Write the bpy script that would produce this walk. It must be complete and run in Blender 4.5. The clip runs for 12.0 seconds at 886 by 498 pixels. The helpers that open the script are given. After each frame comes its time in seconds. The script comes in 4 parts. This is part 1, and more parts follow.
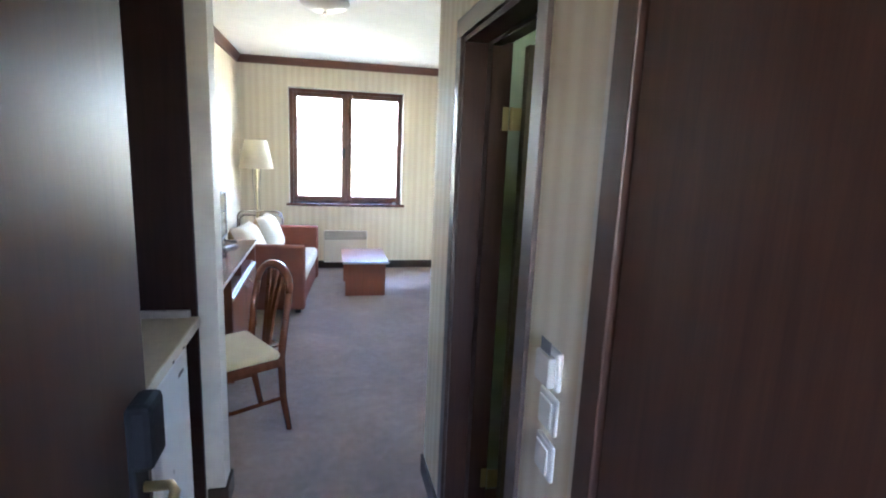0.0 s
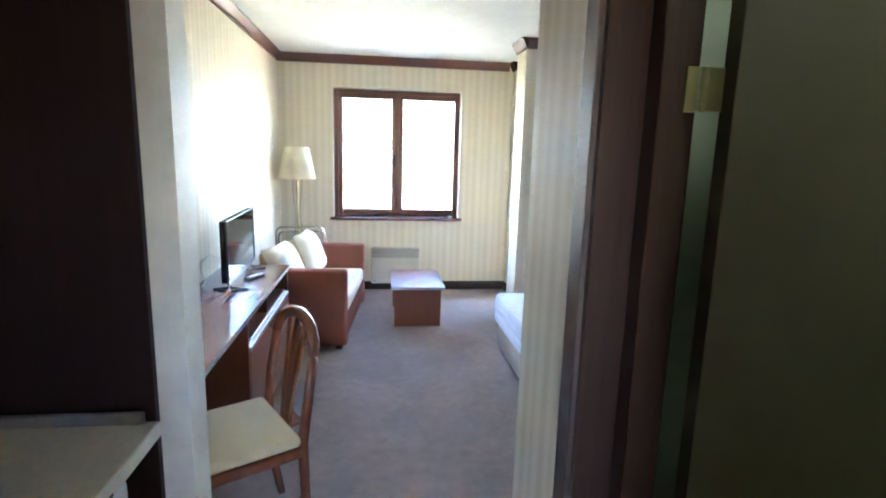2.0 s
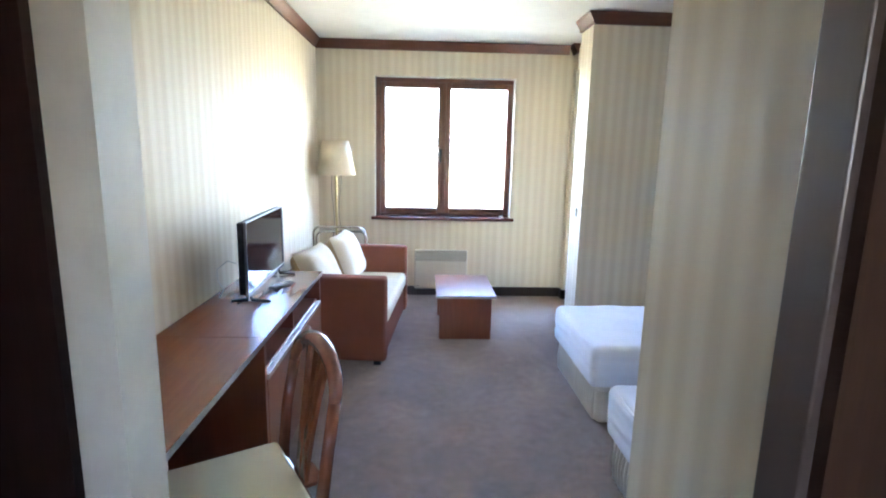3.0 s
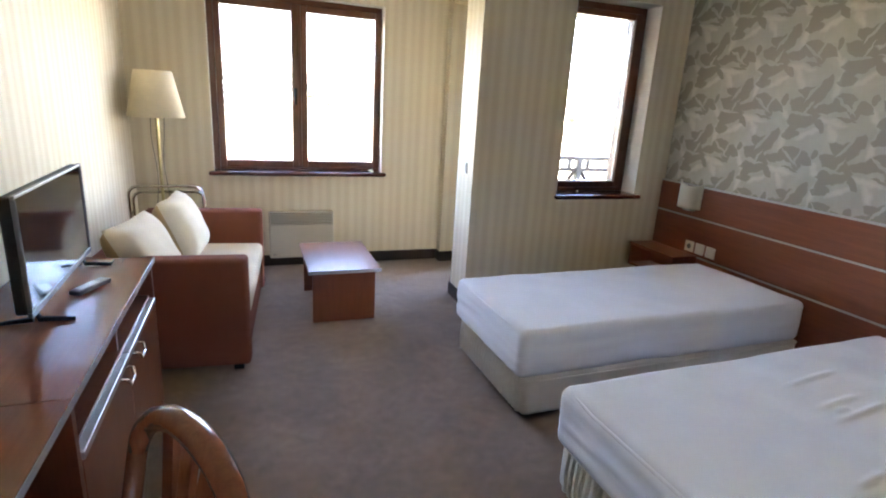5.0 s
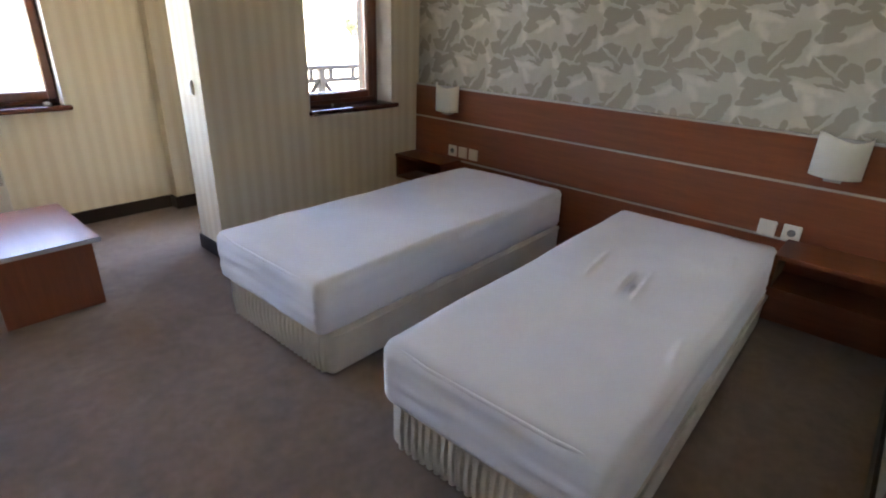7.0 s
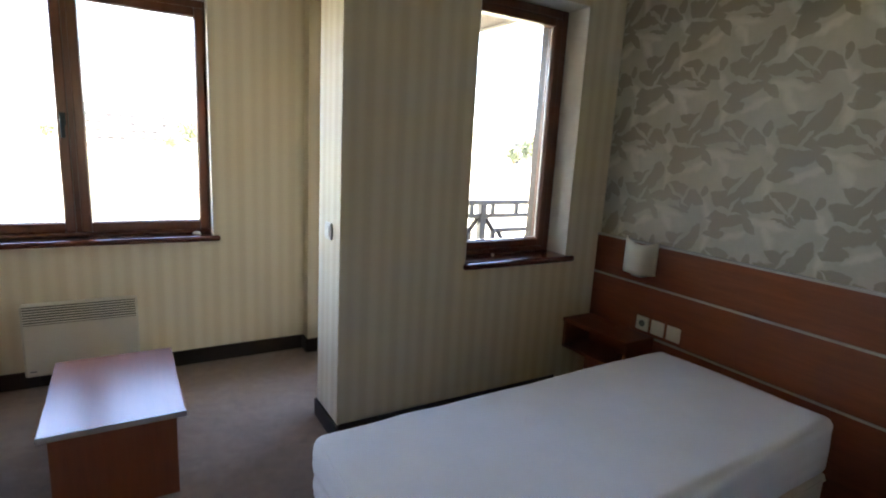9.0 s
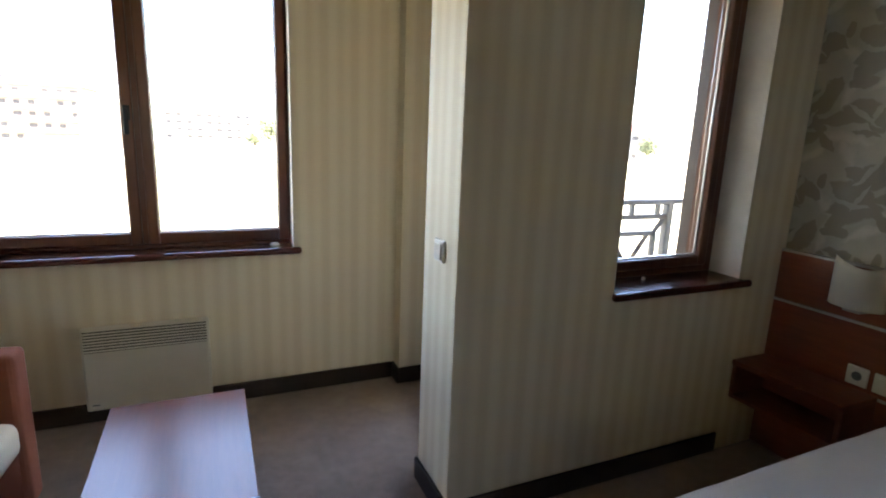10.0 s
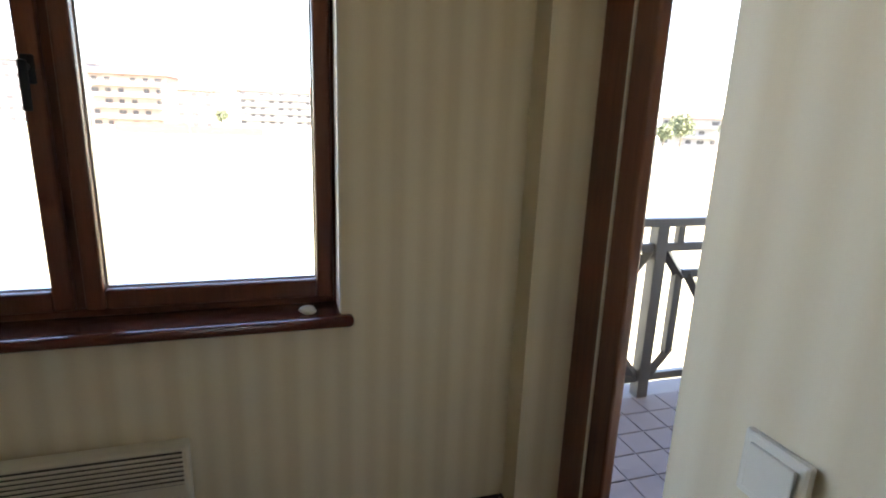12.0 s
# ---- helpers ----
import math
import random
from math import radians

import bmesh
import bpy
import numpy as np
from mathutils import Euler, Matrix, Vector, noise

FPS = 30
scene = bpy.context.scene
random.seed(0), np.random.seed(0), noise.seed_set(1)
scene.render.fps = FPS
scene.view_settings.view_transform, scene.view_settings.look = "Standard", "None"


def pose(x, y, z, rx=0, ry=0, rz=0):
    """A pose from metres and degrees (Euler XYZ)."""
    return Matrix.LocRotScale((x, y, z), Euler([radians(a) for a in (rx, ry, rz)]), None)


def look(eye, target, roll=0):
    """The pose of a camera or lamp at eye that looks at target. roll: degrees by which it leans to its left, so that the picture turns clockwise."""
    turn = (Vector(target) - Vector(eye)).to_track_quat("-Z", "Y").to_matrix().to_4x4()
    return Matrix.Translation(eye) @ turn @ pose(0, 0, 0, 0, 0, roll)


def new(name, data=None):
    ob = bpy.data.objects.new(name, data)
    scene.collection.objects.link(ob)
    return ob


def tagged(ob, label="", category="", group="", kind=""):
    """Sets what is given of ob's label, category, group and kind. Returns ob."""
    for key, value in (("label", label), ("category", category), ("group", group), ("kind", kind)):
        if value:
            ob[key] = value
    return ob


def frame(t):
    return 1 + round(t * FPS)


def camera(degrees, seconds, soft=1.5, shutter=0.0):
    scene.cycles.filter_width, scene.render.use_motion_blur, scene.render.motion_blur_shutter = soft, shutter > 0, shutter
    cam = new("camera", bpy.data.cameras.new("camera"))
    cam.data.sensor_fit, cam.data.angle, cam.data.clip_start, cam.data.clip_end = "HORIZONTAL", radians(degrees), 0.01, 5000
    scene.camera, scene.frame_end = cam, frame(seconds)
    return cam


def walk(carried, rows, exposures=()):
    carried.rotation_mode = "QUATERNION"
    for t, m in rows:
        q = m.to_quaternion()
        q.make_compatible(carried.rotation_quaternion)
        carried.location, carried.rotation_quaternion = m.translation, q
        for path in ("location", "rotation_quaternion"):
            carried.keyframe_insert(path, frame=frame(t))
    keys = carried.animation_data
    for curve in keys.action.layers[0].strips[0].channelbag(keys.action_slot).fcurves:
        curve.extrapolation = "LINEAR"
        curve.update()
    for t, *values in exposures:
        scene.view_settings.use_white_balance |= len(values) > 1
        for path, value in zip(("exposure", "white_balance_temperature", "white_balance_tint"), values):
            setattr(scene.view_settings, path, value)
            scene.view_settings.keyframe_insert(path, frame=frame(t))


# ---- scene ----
cam = camera(80.3, 12.0, soft=2.0)
PATH = [
    (0, (0.461, 1.127, 1.564), (0.894, 3.043, 1.191), 2.4),
    (0.5, (0.47, 1.321, 1.572), (0.864, 3.249, 1.216), 0.9),
    (1, (0.517, 1.56, 1.565), (0.754, 3.517, 1.223), 1.0),
    (1.5, (0.523, 1.794, 1.547), (0.744, 3.752, 1.202), 1.4),
    (2, (0.51, 1.987, 1.549), (0.753, 3.94, 1.194), 1.6),
    (2.5, (0.549, 2.254, 1.519), (0.611, 4.224, 1.178), 1.0),
    (4.3, (0.37, 2.956, 1.489), (0.631, 4.882, 1.018), 2.9),
    (4.5, (0.365, 3.024, 1.483), (0.693, 4.94, 1.014), 3.0),
    (5, (0.306, 3.214, 1.471), (0.979, 5.021, 0.938), 3.4),
    (5.5, (0.24, 3.349, 1.431), (1.249, 4.95, 0.785), 2.8),
    (6, (0.231, 3.457, 1.401), (1.443, 4.823, 0.587), 2.7),
    (6.5, (0.302, 3.538, 1.393), (1.644, 4.735, 0.518), 2.6),
    (8.3, (0.787, 4.048, 1.482), (2.101, 5.51, 1.112), 1.8),
    (8.5, (0.836, 4.136, 1.473), (2.058, 5.679, 1.116), 2.0),
    (9, (0.936, 4.385, 1.456), (1.967, 6.056, 1.074), 3.2),
    (9.5, (0.973, 4.694, 1.462), (1.938, 6.39, 1.027), 3.2),
    (10, (1.019, 5.074, 1.435), (1.816, 6.86, 1.018), 2.2),
    (10.5, (1.028, 5.434, 1.442), (1.733, 7.257, 1.022), 2.3),
    (11, (1.051, 5.791, 1.445), (1.763, 7.603, 0.986), 2.3),
    (11.5, (1.182, 6.123, 1.425), (1.786, 7.975, 0.974), 2.5),
    (12, (1.256, 6.398, 1.405), (1.832, 8.253, 0.929), 2.1),
]
EXPOSURES = [(0.0, 6.3, 5450, 22), (1.0, 6.4, 5350, 18), (2.5, 6.3, 5500, 20), (4.5, 5.75, 6200, 24), (5.5, 5.5, 6850, 26), (6.5, 5.35, 6950, 28), (8.5, 4.95, 6650, 22), (9.5, 4.55, 6700, 20), (10.5, 4.4, 6750, 20), (11.5, 4.1, 6900, 20), (12.0, 3.85, 6850, 20)]
walk(cam, [(t, look(eye, target, roll)) for t, eye, target, roll in PATH], EXPOSURES)

# ---- light ----
world = bpy.data.worlds.new("sky")
scene.world = world
world.use_nodes = True
_sky = world.node_tree.nodes.new("ShaderNodeTexSky")
_sky.sky_type = 'NISHITA'
_sky.sun_disc = False
_sky.sun_elevation = radians(50)
_sky.sun_rotation = radians(150)
world.node_tree.links.new(_sky.outputs[0], world.node_tree.nodes["Background"].inputs[0])
world.node_tree.nodes["Background"].inputs[1].default_value = 0.15
sun = new("sun", bpy.data.lights.new("sun", 'SUN'))
sun.data.energy = 4.0
sun.data.angle = radians(0.5)
sun.data.color = (1.0, 0.95, 0.87)
_az, _el = radians(150), radians(50)
sun.matrix_world = look((math.sin(_az) * math.cos(_el) * 60, math.cos(_az) * math.cos(_el) * 60, math.sin(_el) * 60), (0, 0, 0))

# ---- materials ----
MATS = {}


def shader(name):
    m = bpy.data.materials.new(name)
    m.use_nodes = True
    nt = m.node_tree
    return m, nt, nt.nodes["Principled BSDF"]


def node(nt, kind, **props):
    n = nt.nodes.new(kind)
    for k, v in props.items():
        n.inputs[k.replace("_", " ")].default_value = v
    return n


def math_node(nt, op, a, b=0.0):
    n = nt.nodes.new("ShaderNodeMath")
    n.operation = op
    for i, v in enumerate((a, b)):
        if isinstance(v, (int, float)):
            n.inputs[i].default_value = v
        else:
            nt.links.new(v, n.inputs[i])
    return n.outputs[0]


def ramp(nt, fac, stops):
    r = nt.nodes.new("ShaderNodeValToRGB")
    while len(r.color_ramp.elements) < len(stops):
        r.color_ramp.elements.new(0.5)
    for e, (p, c) in zip(r.color_ramp.elements, stops):
        e.position, e.color = p, (*c, 1)
    nt.links.new(fac, r.inputs[0])
    return r.outputs[0]


def coords(nt, scale=(1, 1, 1), shift_random=False):
    tc = nt.nodes.new("ShaderNodeTexCoord")
    mp = nt.nodes.new("ShaderNodeMapping")
    mp.inputs["Scale"].default_value = scale
    nt.links.new(tc.outputs["Object"], mp.inputs["Vector"])
    if shift_random:
        oi = nt.nodes.new("ShaderNodeObjectInfo")
        add = nt.nodes.new("ShaderNodeVectorMath")
        add.operation = 'MULTIPLY'
        nt.links.new(oi.outputs["Random"], add.inputs[0])
        add.inputs[1].default_value = (7, 5, 9)
        nt.links.new(add.outputs[0], mp.inputs["Location"])
    return mp.outputs[0]


def noise_tex(nt, vec, scale, detail=4.0, rough=0.55, distort=0.0):
    n = node(nt, "ShaderNodeTexNoise", Scale=scale, Detail=detail, Roughness=rough, Distortion=distort)
    nt.links.new(vec, n.inputs["Vector"])
    return n.outputs["Fac"]


def bump(nt, bsdf, height, strength, dist=0.002):
    b = node(nt, "ShaderNodeBump", Strength=strength, Distance=dist)
    nt.links.new(height, b.inputs["Height"])
    nt.links.new(b.outputs[0], bsdf.inputs["Normal"])


def tint(c, k):
    return tuple(min(1.0, v * k) for v in c)


def plain(name, col, rough=0.5, metal=0.0, vary=0.12, scale=6.0, fine=120.0, relief=0.1, spec=0.5):
    """Painted, plastic, metal: slight blotches and fine relief."""
    if name in MATS:
        return MATS[name]
    m, nt, b = shader(name)
    v = coords(nt)
    n1 = noise_tex(nt, v, scale)
    nt.links.new(ramp(nt, n1, [(0.3, tint(col, 1 - vary)), (0.7, tint(col, 1 + vary * 0.6))]), b.inputs["Base Color"])
    n2 = noise_tex(nt, v, fine, 2)
    if relief:
        bump(nt, b, n2, relief, 0.001)
    r = math_node(nt, 'ADD', math_node(nt, 'MULTIPLY', n1, 0.15), rough - 0.075)
    nt.links.new(r, b.inputs["Roughness"])
    b.inputs["Metallic"].default_value = metal
    b.inputs["Specular IOR Level"].default_value = spec
    MATS[name] = m
    return m


def wood(name, dark, light, stretch=(1.5, 22, 22), rough=0.35, spec=0.5):
    """Veneer or stained timber with grain along the axis of the smallest stretch."""
    if name in MATS:
        return MATS[name]
    m, nt, b = shader(name)
    v = coords(nt, stretch, True)
    n1 = noise_tex(nt, v, 1.6, 6, 0.6, 0.6)
    n2 = noise_tex(nt, v, 9.0, 3, 0.6)
    mix = math_node(nt, 'ADD', math_node(nt, 'MULTIPLY', n1, 0.7), math_node(nt, 'MULTIPLY', n2, 0.3))
    nt.links.new(ramp(nt, mix, [(0.3, dark), (0.72, light)]), b.inputs["Base Color"])
    nt.links.new(math_node(nt, 'ADD', math_node(nt, 'MULTIPLY', n2, 0.06), rough - 0.03), b.inputs["Roughness"])
    bump(nt, b, n2, 0.06, 0.001)
    b.inputs["Specular IOR Level"].default_value = spec
    MATS[name] = m
    return m


def fabric(name, col, weave=900.0, vary=0.12, fold=0.0, fold_scale=(3, 3, 3)):
    if name in MATS:
        return MATS[name]
    m, nt, b = shader(name)
    v = coords(nt)
    n1 = noise_tex(nt, v, 5.0, 5)
    n2 = noise_tex(nt, v, weave, 2)
    h = n2
    if fold:
        n3 = noise_tex(nt, coords(nt, fold_scale), 1.0, 3, 0.5, 0.7)
        h = math_node(nt, 'ADD', math_node(nt, 'MULTIPLY', n2, 0.06), math_node(nt, 'MULTIPLY', n3, fold))
    mix = math_node(nt, 'ADD', math_node(nt, 'MULTIPLY', n1, 0.7), math_node(nt, 'MULTIPLY', n2, 0.3))
    nt.links.new(ramp(nt, mix, [(0.3, tint(col, 1 - vary)), (0.7, tint(col, 1 + vary * 0.5))]), b.inputs["Base Color"])
    b.inputs["Roughness"].default_value = 0.9
    b.inputs["Specular IOR Level"].default_value = 0.15
    bump(nt, b, h, 0.35, 0.004 if not fold else 0.012)
    MATS[name] = m
    return m


def striped_paper(axis):
    """Cream wallpaper with upright satin stripes, 80 mm apart."""
    m, nt, b = shader("striped_wallpaper_" + axis)
    tc = nt.nodes.new("ShaderNodeTexCoord")
    sep = nt.nodes.new("ShaderNodeSeparateXYZ")
    nt.links.new(tc.outputs["Object"], sep.inputs[0])
    along = sep.outputs["X" if axis == "x" else "Y"]
    s1 = math_node(nt, 'SINE', math_node(nt, 'MULTIPLY', along, 2 * math.pi / 0.08))
    s2 = math_node(nt, 'SINE', math_node(nt, 'MULTIPLY', along, 2 * math.pi / 0.16))
    mix = math_node(nt, 'ADD', math_node(nt, 'MULTIPLY', s1, 0.24), math_node(nt, 'ADD', math_node(nt, 'MULTIPLY', s2, 0.13), 0.5))
    v = coords(nt)
    n1 = noise_tex(nt, v, 3.0, 4)
    n2 = noise_tex(nt, coords(nt, (400, 400, 30)), 1.0, 2)
    mix = math_node(nt, 'ADD', mix, math_node(nt, 'MULTIPLY', math_node(nt, 'SUBTRACT', n1, 0.5), 0.10))
    nt.links.new(ramp(nt, mix, [(0.28, PAPER_DARK), (0.45, PAPER_MID), (0.75, PAPER_LIGHT)]), b.inputs["Base Color"])
    nt.links.new(ramp(nt, mix, [(0.3, (0.68,) * 3), (0.7, (0.48,) * 3)]), b.inputs["Roughness"])
    b.inputs["Specular IOR Level"].default_value = 0.22
    bump(nt, b, math_node(nt, 'ADD', math_node(nt, 'MULTIPLY', s1, 0.15), n2), 0.12, 0.001)
    return m


def floral_paper():
    """Grey-beige wallpaper printed with overlapping petals and pointed leaves."""
    m, nt, b = shader("floral_wallpaper")
    v = coords(nt)
    warp = nt.nodes.new("ShaderNodeTexNoise")
    warp.inputs["Scale"].default_value, warp.inputs["Detail"].default_value = 16.0, 3.0
    nt.links.new(v, warp.inputs["Vector"])
    sub = nt.nodes.new("ShaderNodeVectorMath")
    sub.operation = 'SUBTRACT'
    nt.links.new(warp.outputs["Color"], sub.inputs[0])
    sub.inputs[1].default_value = (0.5, 0.5, 0.5)
    sc = nt.nodes.new("ShaderNodeVectorMath")
    sc.operation = 'SCALE'
    sc.inputs["Scale"].default_value = 0.05
    nt.links.new(sub.outputs[0], sc.inputs[0])
    add = nt.nodes.new("ShaderNodeVectorMath")
    add.operation = 'ADD'
    nt.links.new(v, add.inputs[0])
    nt.links.new(sc.outputs[0], add.inputs[1])

    sep = nt.nodes.new("ShaderNodeSeparateXYZ")
    nt.links.new(add.outputs[0], sep.inputs[0])
    u = math_node(nt, 'MULTIPLY', sep.outputs["Y"], -1.0)
    v2 = sep.outputs["Z"]

    def wrap(val, centre, half):
        n = nt.nodes.new("ShaderNodeMath")
        n.operation = 'WRAP'
        nt.links.new(math_node(nt, 'SUBTRACT', val, centre), n.inputs[0])
        n.inputs[1].default_value, n.inputs[2].default_value = half, -half
        return n.outputs[0]

    def motif(cu, cv, a, wd, turn, round_):
        """How far inside a pointed leaf or a rounded petal, repeated in a half-drop."""
        du, dv = wrap(u, cu - 4.978, 0.265), wrap(v2, cv + 1.534, 0.31)
        c, sn = math.cos(radians(turn)), math.sin(radians(turn))
        along = math_node(nt, 'ADD', math_node(nt, 'MULTIPLY', du, c / a), math_node(nt, 'MULTIPLY', dv, sn / a))
        across = math_node(nt, 'ADD', math_node(nt, 'MULTIPLY', du, -sn / wd), math_node(nt, 'MULTIPLY', dv, c / wd))
        across = math_node(nt, 'MULTIPLY', across, across) if round_ else math_node(nt, 'ABSOLUTE', across)
        return math_node(nt, 'SUBTRACT', 1.0, math_node(nt, 'ADD', math_node(nt, 'MULTIPLY', along, along), across))

    def union(shapes, round_=False):
        out = None
        for cu, cv, a, wd, turn in shapes:
            for k in (0, 1):
                m1 = motif(cu + 0.265 * k, cv + 0.31 * k, a, wd, turn, round_)
                out = m1 if out is None else math_node(nt, 'MAXIMUM', out, m1)
        return out

    leaves = union(((-0.085, 0.031, 0.115, 0.06, -27), (-0.08, -0.025, 0.115, 0.06, 12), (-0.12, -0.065, 0.075, 0.036, 40), (0.02, 0.165, 0.065, 0.04, 66),
                    (-0.09, 0.125, 0.06, 0.034, -24), (0.07, 0.038, 0.10, 0.03, 8), (0.25, 0.05, 0.08, 0.034, -30), (0.03, -0.055, 0.06, 0.024, -52), (0.18, -0.025, 0.065, 0.010, -12)))
    blobs = union(((-0.032, 0.112, 0.075, 0.056, 22), (0.155, 0.068, 0.082, 0.052, -5), (0.213, 0.015, 0.046, 0.034, -60), (-0.133, -0.125, 0.06, 0.026, 8), (-0.22, 0.085, 0.034, 0.02, 80), (-0.07, 0.0, 0.05, 0.036, 0)), True)
    gaps = math_node(nt, 'MAXIMUM', leaves, math_node(nt, 'MULTIPLY', blobs, 0.7))
    cuts = union(((-0.11, 0.0, 0.09, 0.011, -6), (0.16, 0.05, 0.09, 0.009, -38), (-0.05, 0.13, 0.075, 0.010, 52), (0.21, 0.06, 0.06, 0.009, 70), (-0.06, 0.03, 0.06, 0.008, 60)))
    gaps = math_node(nt, 'MINIMUM', gaps, math_node(nt, 'MULTIPLY', cuts, -0.8))
    petals = union(((0.10, -0.04, 0.13, 0.03, -10), (-0.19, -0.02, 0.10, 0.028, -55), (0.09, 0.16, 0.10, 0.03, 80), (-0.02, -0.11, 0.11, 0.025, 30), (0.12, -0.10, 0.08, 0.035, -60)))
    dark = math_node(nt, 'MINIMUM', math_node(nt, 'MAXIMUM', math_node(nt, 'ADD', math_node(nt, 'MULTIPLY', gaps, 5.0), 0.05), 0.0), 1.0)
    pale = math_node(nt, 'MINIMUM', math_node(nt, 'MAXIMUM', math_node(nt, 'MULTIPLY', petals, 1.4), 0.0), 1.0)
    n1 = noise_tex(nt, v, 9.0, 4)
    shade = math_node(nt, 'ADD', math_node(nt, 'MULTIPLY', pale, 0.30), 0.58)
    shade = math_node(nt, 'ADD', shade, math_node(nt, 'MULTIPLY', math_node(nt, 'SUBTRACT', n1, 0.5), 0.55))
    shade = math_node(nt, 'SUBTRACT', shade, math_node(nt, 'MULTIPLY', dark, 0.75))
    nt.links.new(ramp(nt, shade, [(0.05, FLORAL_DARK), (0.55, FLORAL_MID), (0.9, FLORAL_LIGHT)]), b.inputs["Base Color"])
    b.inputs["Roughness"].default_value = 0.55
    b.inputs["Specular IOR Level"].default_value = 0.3
    bump(nt, b, noise_tex(nt, v, 350.0, 2), 0.12, 0.001)
    return m


def carpet_mat():
    m, nt, b = shader("carpet")
    v = coords(nt)
    big = noise_tex(nt, v, 2.2, 6, 0.62, 0.4)
    mid = noise_tex(nt, v, 16.0, 5, 0.65)
    pile = noise_tex(nt, v, 420.0, 2)
    mix = math_node(nt, 'ADD', math_node(nt, 'MULTIPLY', big, 0.45),
                    math_node(nt, 'ADD', math_node(nt, 'MULTIPLY', mid, 0.35), math_node(nt, 'MULTIPLY', pile, 0.2)))
    nt.links.new(ramp(nt, mix, [(0.32, CARPET_DARK), (0.5, CARPET_MID), (0.7, CARPET_LIGHT)]), b.inputs["Base Color"])
    b.inputs["Roughness"].default_value = 0.95
    b.inputs["Specular IOR Level"].default_value = 0.1
    b.inputs["Sheen Weight"].default_value = 0.25
    b.inputs["Sheen Roughness"].default_value = 0.6
    bump(nt, b, math_node(nt, 'ADD', pile, math_node(nt, 'MULTIPLY', mid, 0.8)), 0.6, 0.006)
    return m


def glass_mat():
    m, nt, b = shader("window_glass")
    b.inputs["Transmission Weight"].default_value = 1.0
    b.inputs["Roughness"].default_value = 0.0
    b.inputs["IOR"].default_value = 1.1
    b.inputs["Base Color"].default_value = (0.97, 0.99, 0.98, 1)
    return m


def screen_mat():
    m, nt, b = shader("tv_screen")
    b.inputs["Base Color"].default_value = (0.008, 0.009, 0.011, 1)
    b.inputs["Roughness"].default_value = 0.09
    return m


PAPER_DARK, PAPER_MID, PAPER_LIGHT = (0.635, 0.55, 0.395), (0.66, 0.577, 0.42), (0.695, 0.618, 0.462)
FLORAL_DARK, FLORAL_MID, FLORAL_LIGHT = (0.285, 0.262, 0.203), (0.415, 0.39, 0.315), (0.56, 0.53, 0.445)
CARPET_DARK, CARPET_MID, CARPET_LIGHT = (0.118, 0.078, 0.052), (0.205, 0.14, 0.096), (0.32, 0.226, 0.16)

paper_x, paper_y = striped_paper("x"), striped_paper("y")
floral, carpet, glass, screen = floral_paper(), carpet_mat(), glass_mat(), screen_mat()
hall_white = plain("cream_wall_paint", (0.66, 0.62, 0.52), 0.55)
ceiling_white = plain("ceiling_paint", (0.82, 0.80, 0.74), 0.8, vary=0.04)
reveal_white = plain("reveal_plaster", (0.74, 0.71, 0.63), 0.7)
frame_wood = wood("window_frame_wood", (0.085, 0.026, 0.012), (0.17, 0.06, 0.028), (20, 20, 1.5), 0.3)
sill_wood = wood("sill_wood", (0.075, 0.022, 0.013), (0.13, 0.042, 0.024), (1.5, 20, 20), 0.2)
crown_wood = wood("crown_wood", (0.10, 0.035, 0.018), (0.17, 0.065, 0.035), (3, 3, 20), 0.4)
cherry_y = wood("cherry_veneer_along_y", (0.155, 0.043, 0.0155), (0.24, 0.072, 0.027), (22, 1.4, 22), 0.33)
cherry_x = wood("cherry_veneer_along_x", (0.165, 0.047, 0.017), (0.225, 0.068, 0.026), (1.4, 22, 22), 0.33)
cherry_z = wood("cherry_veneer_upright", (0.165, 0.047, 0.017), (0.225, 0.068, 0.026), (22, 22, 1.4), 0.36)
desk_top_wood = wood("desk_top_veneer", (0.175, 0.054, 0.021), (0.235, 0.077, 0.032), (22, 1.4, 22), 0.24)
table_top_wood = wood("table_top_veneer", (0.16, 0.046, 0.018), (0.225, 0.068, 0.027), (22, 1.4, 22), 0.29, 0.7)
chair_wood = wood("chair_wood", (0.11, 0.032, 0.014), (0.19, 0.062, 0.026), (20, 20, 2), 0.24)
wenge_z = wood("dark_door_veneer", (0.034, 0.0155, 0.010), (0.066, 0.031, 0.0195), (24, 24, 1.2), 0.4, 0.3)
niche_wood = wood("niche_panel_veneer", (0.017, 0.0065, 0.005), (0.034, 0.013, 0.0095), (24, 24, 1.2), 0.5, 0.2)
trim_wood = wood("light_door_trim", (0.068, 0.045, 0.035), (0.095, 0.066, 0.052), (7, 7, 0.6), 0.36)
olive_door = plain("bathroom_door_lacquer", (0.105, 0.092, 0.05), 0.45)
base_dark = plain("baseboard_brown", (0.034, 0.022, 0.015), 0.55, spec=0.3)
sofa_red = fabric("sofa_terracotta_cloth", (0.23, 0.082, 0.050), 700)
sofa_cream = fabric("sofa_cream_cloth", (0.62, 0.53, 0.39), 700, fold=0.5)
cushion_cream = fabric("cushion_cream_cloth", (0.68, 0.60, 0.46), 700, fold=0.7, fold_scale=(6, 6, 6))
cushion_tan = fabric("cushion_tan_cloth", (0.46, 0.32, 0.17), 700)
sheet = fabric("white_sheet", (0.74, 0.75, 0.78), 900, 0.05, fold=0.8, fold_scale=(1.6, 6, 5))
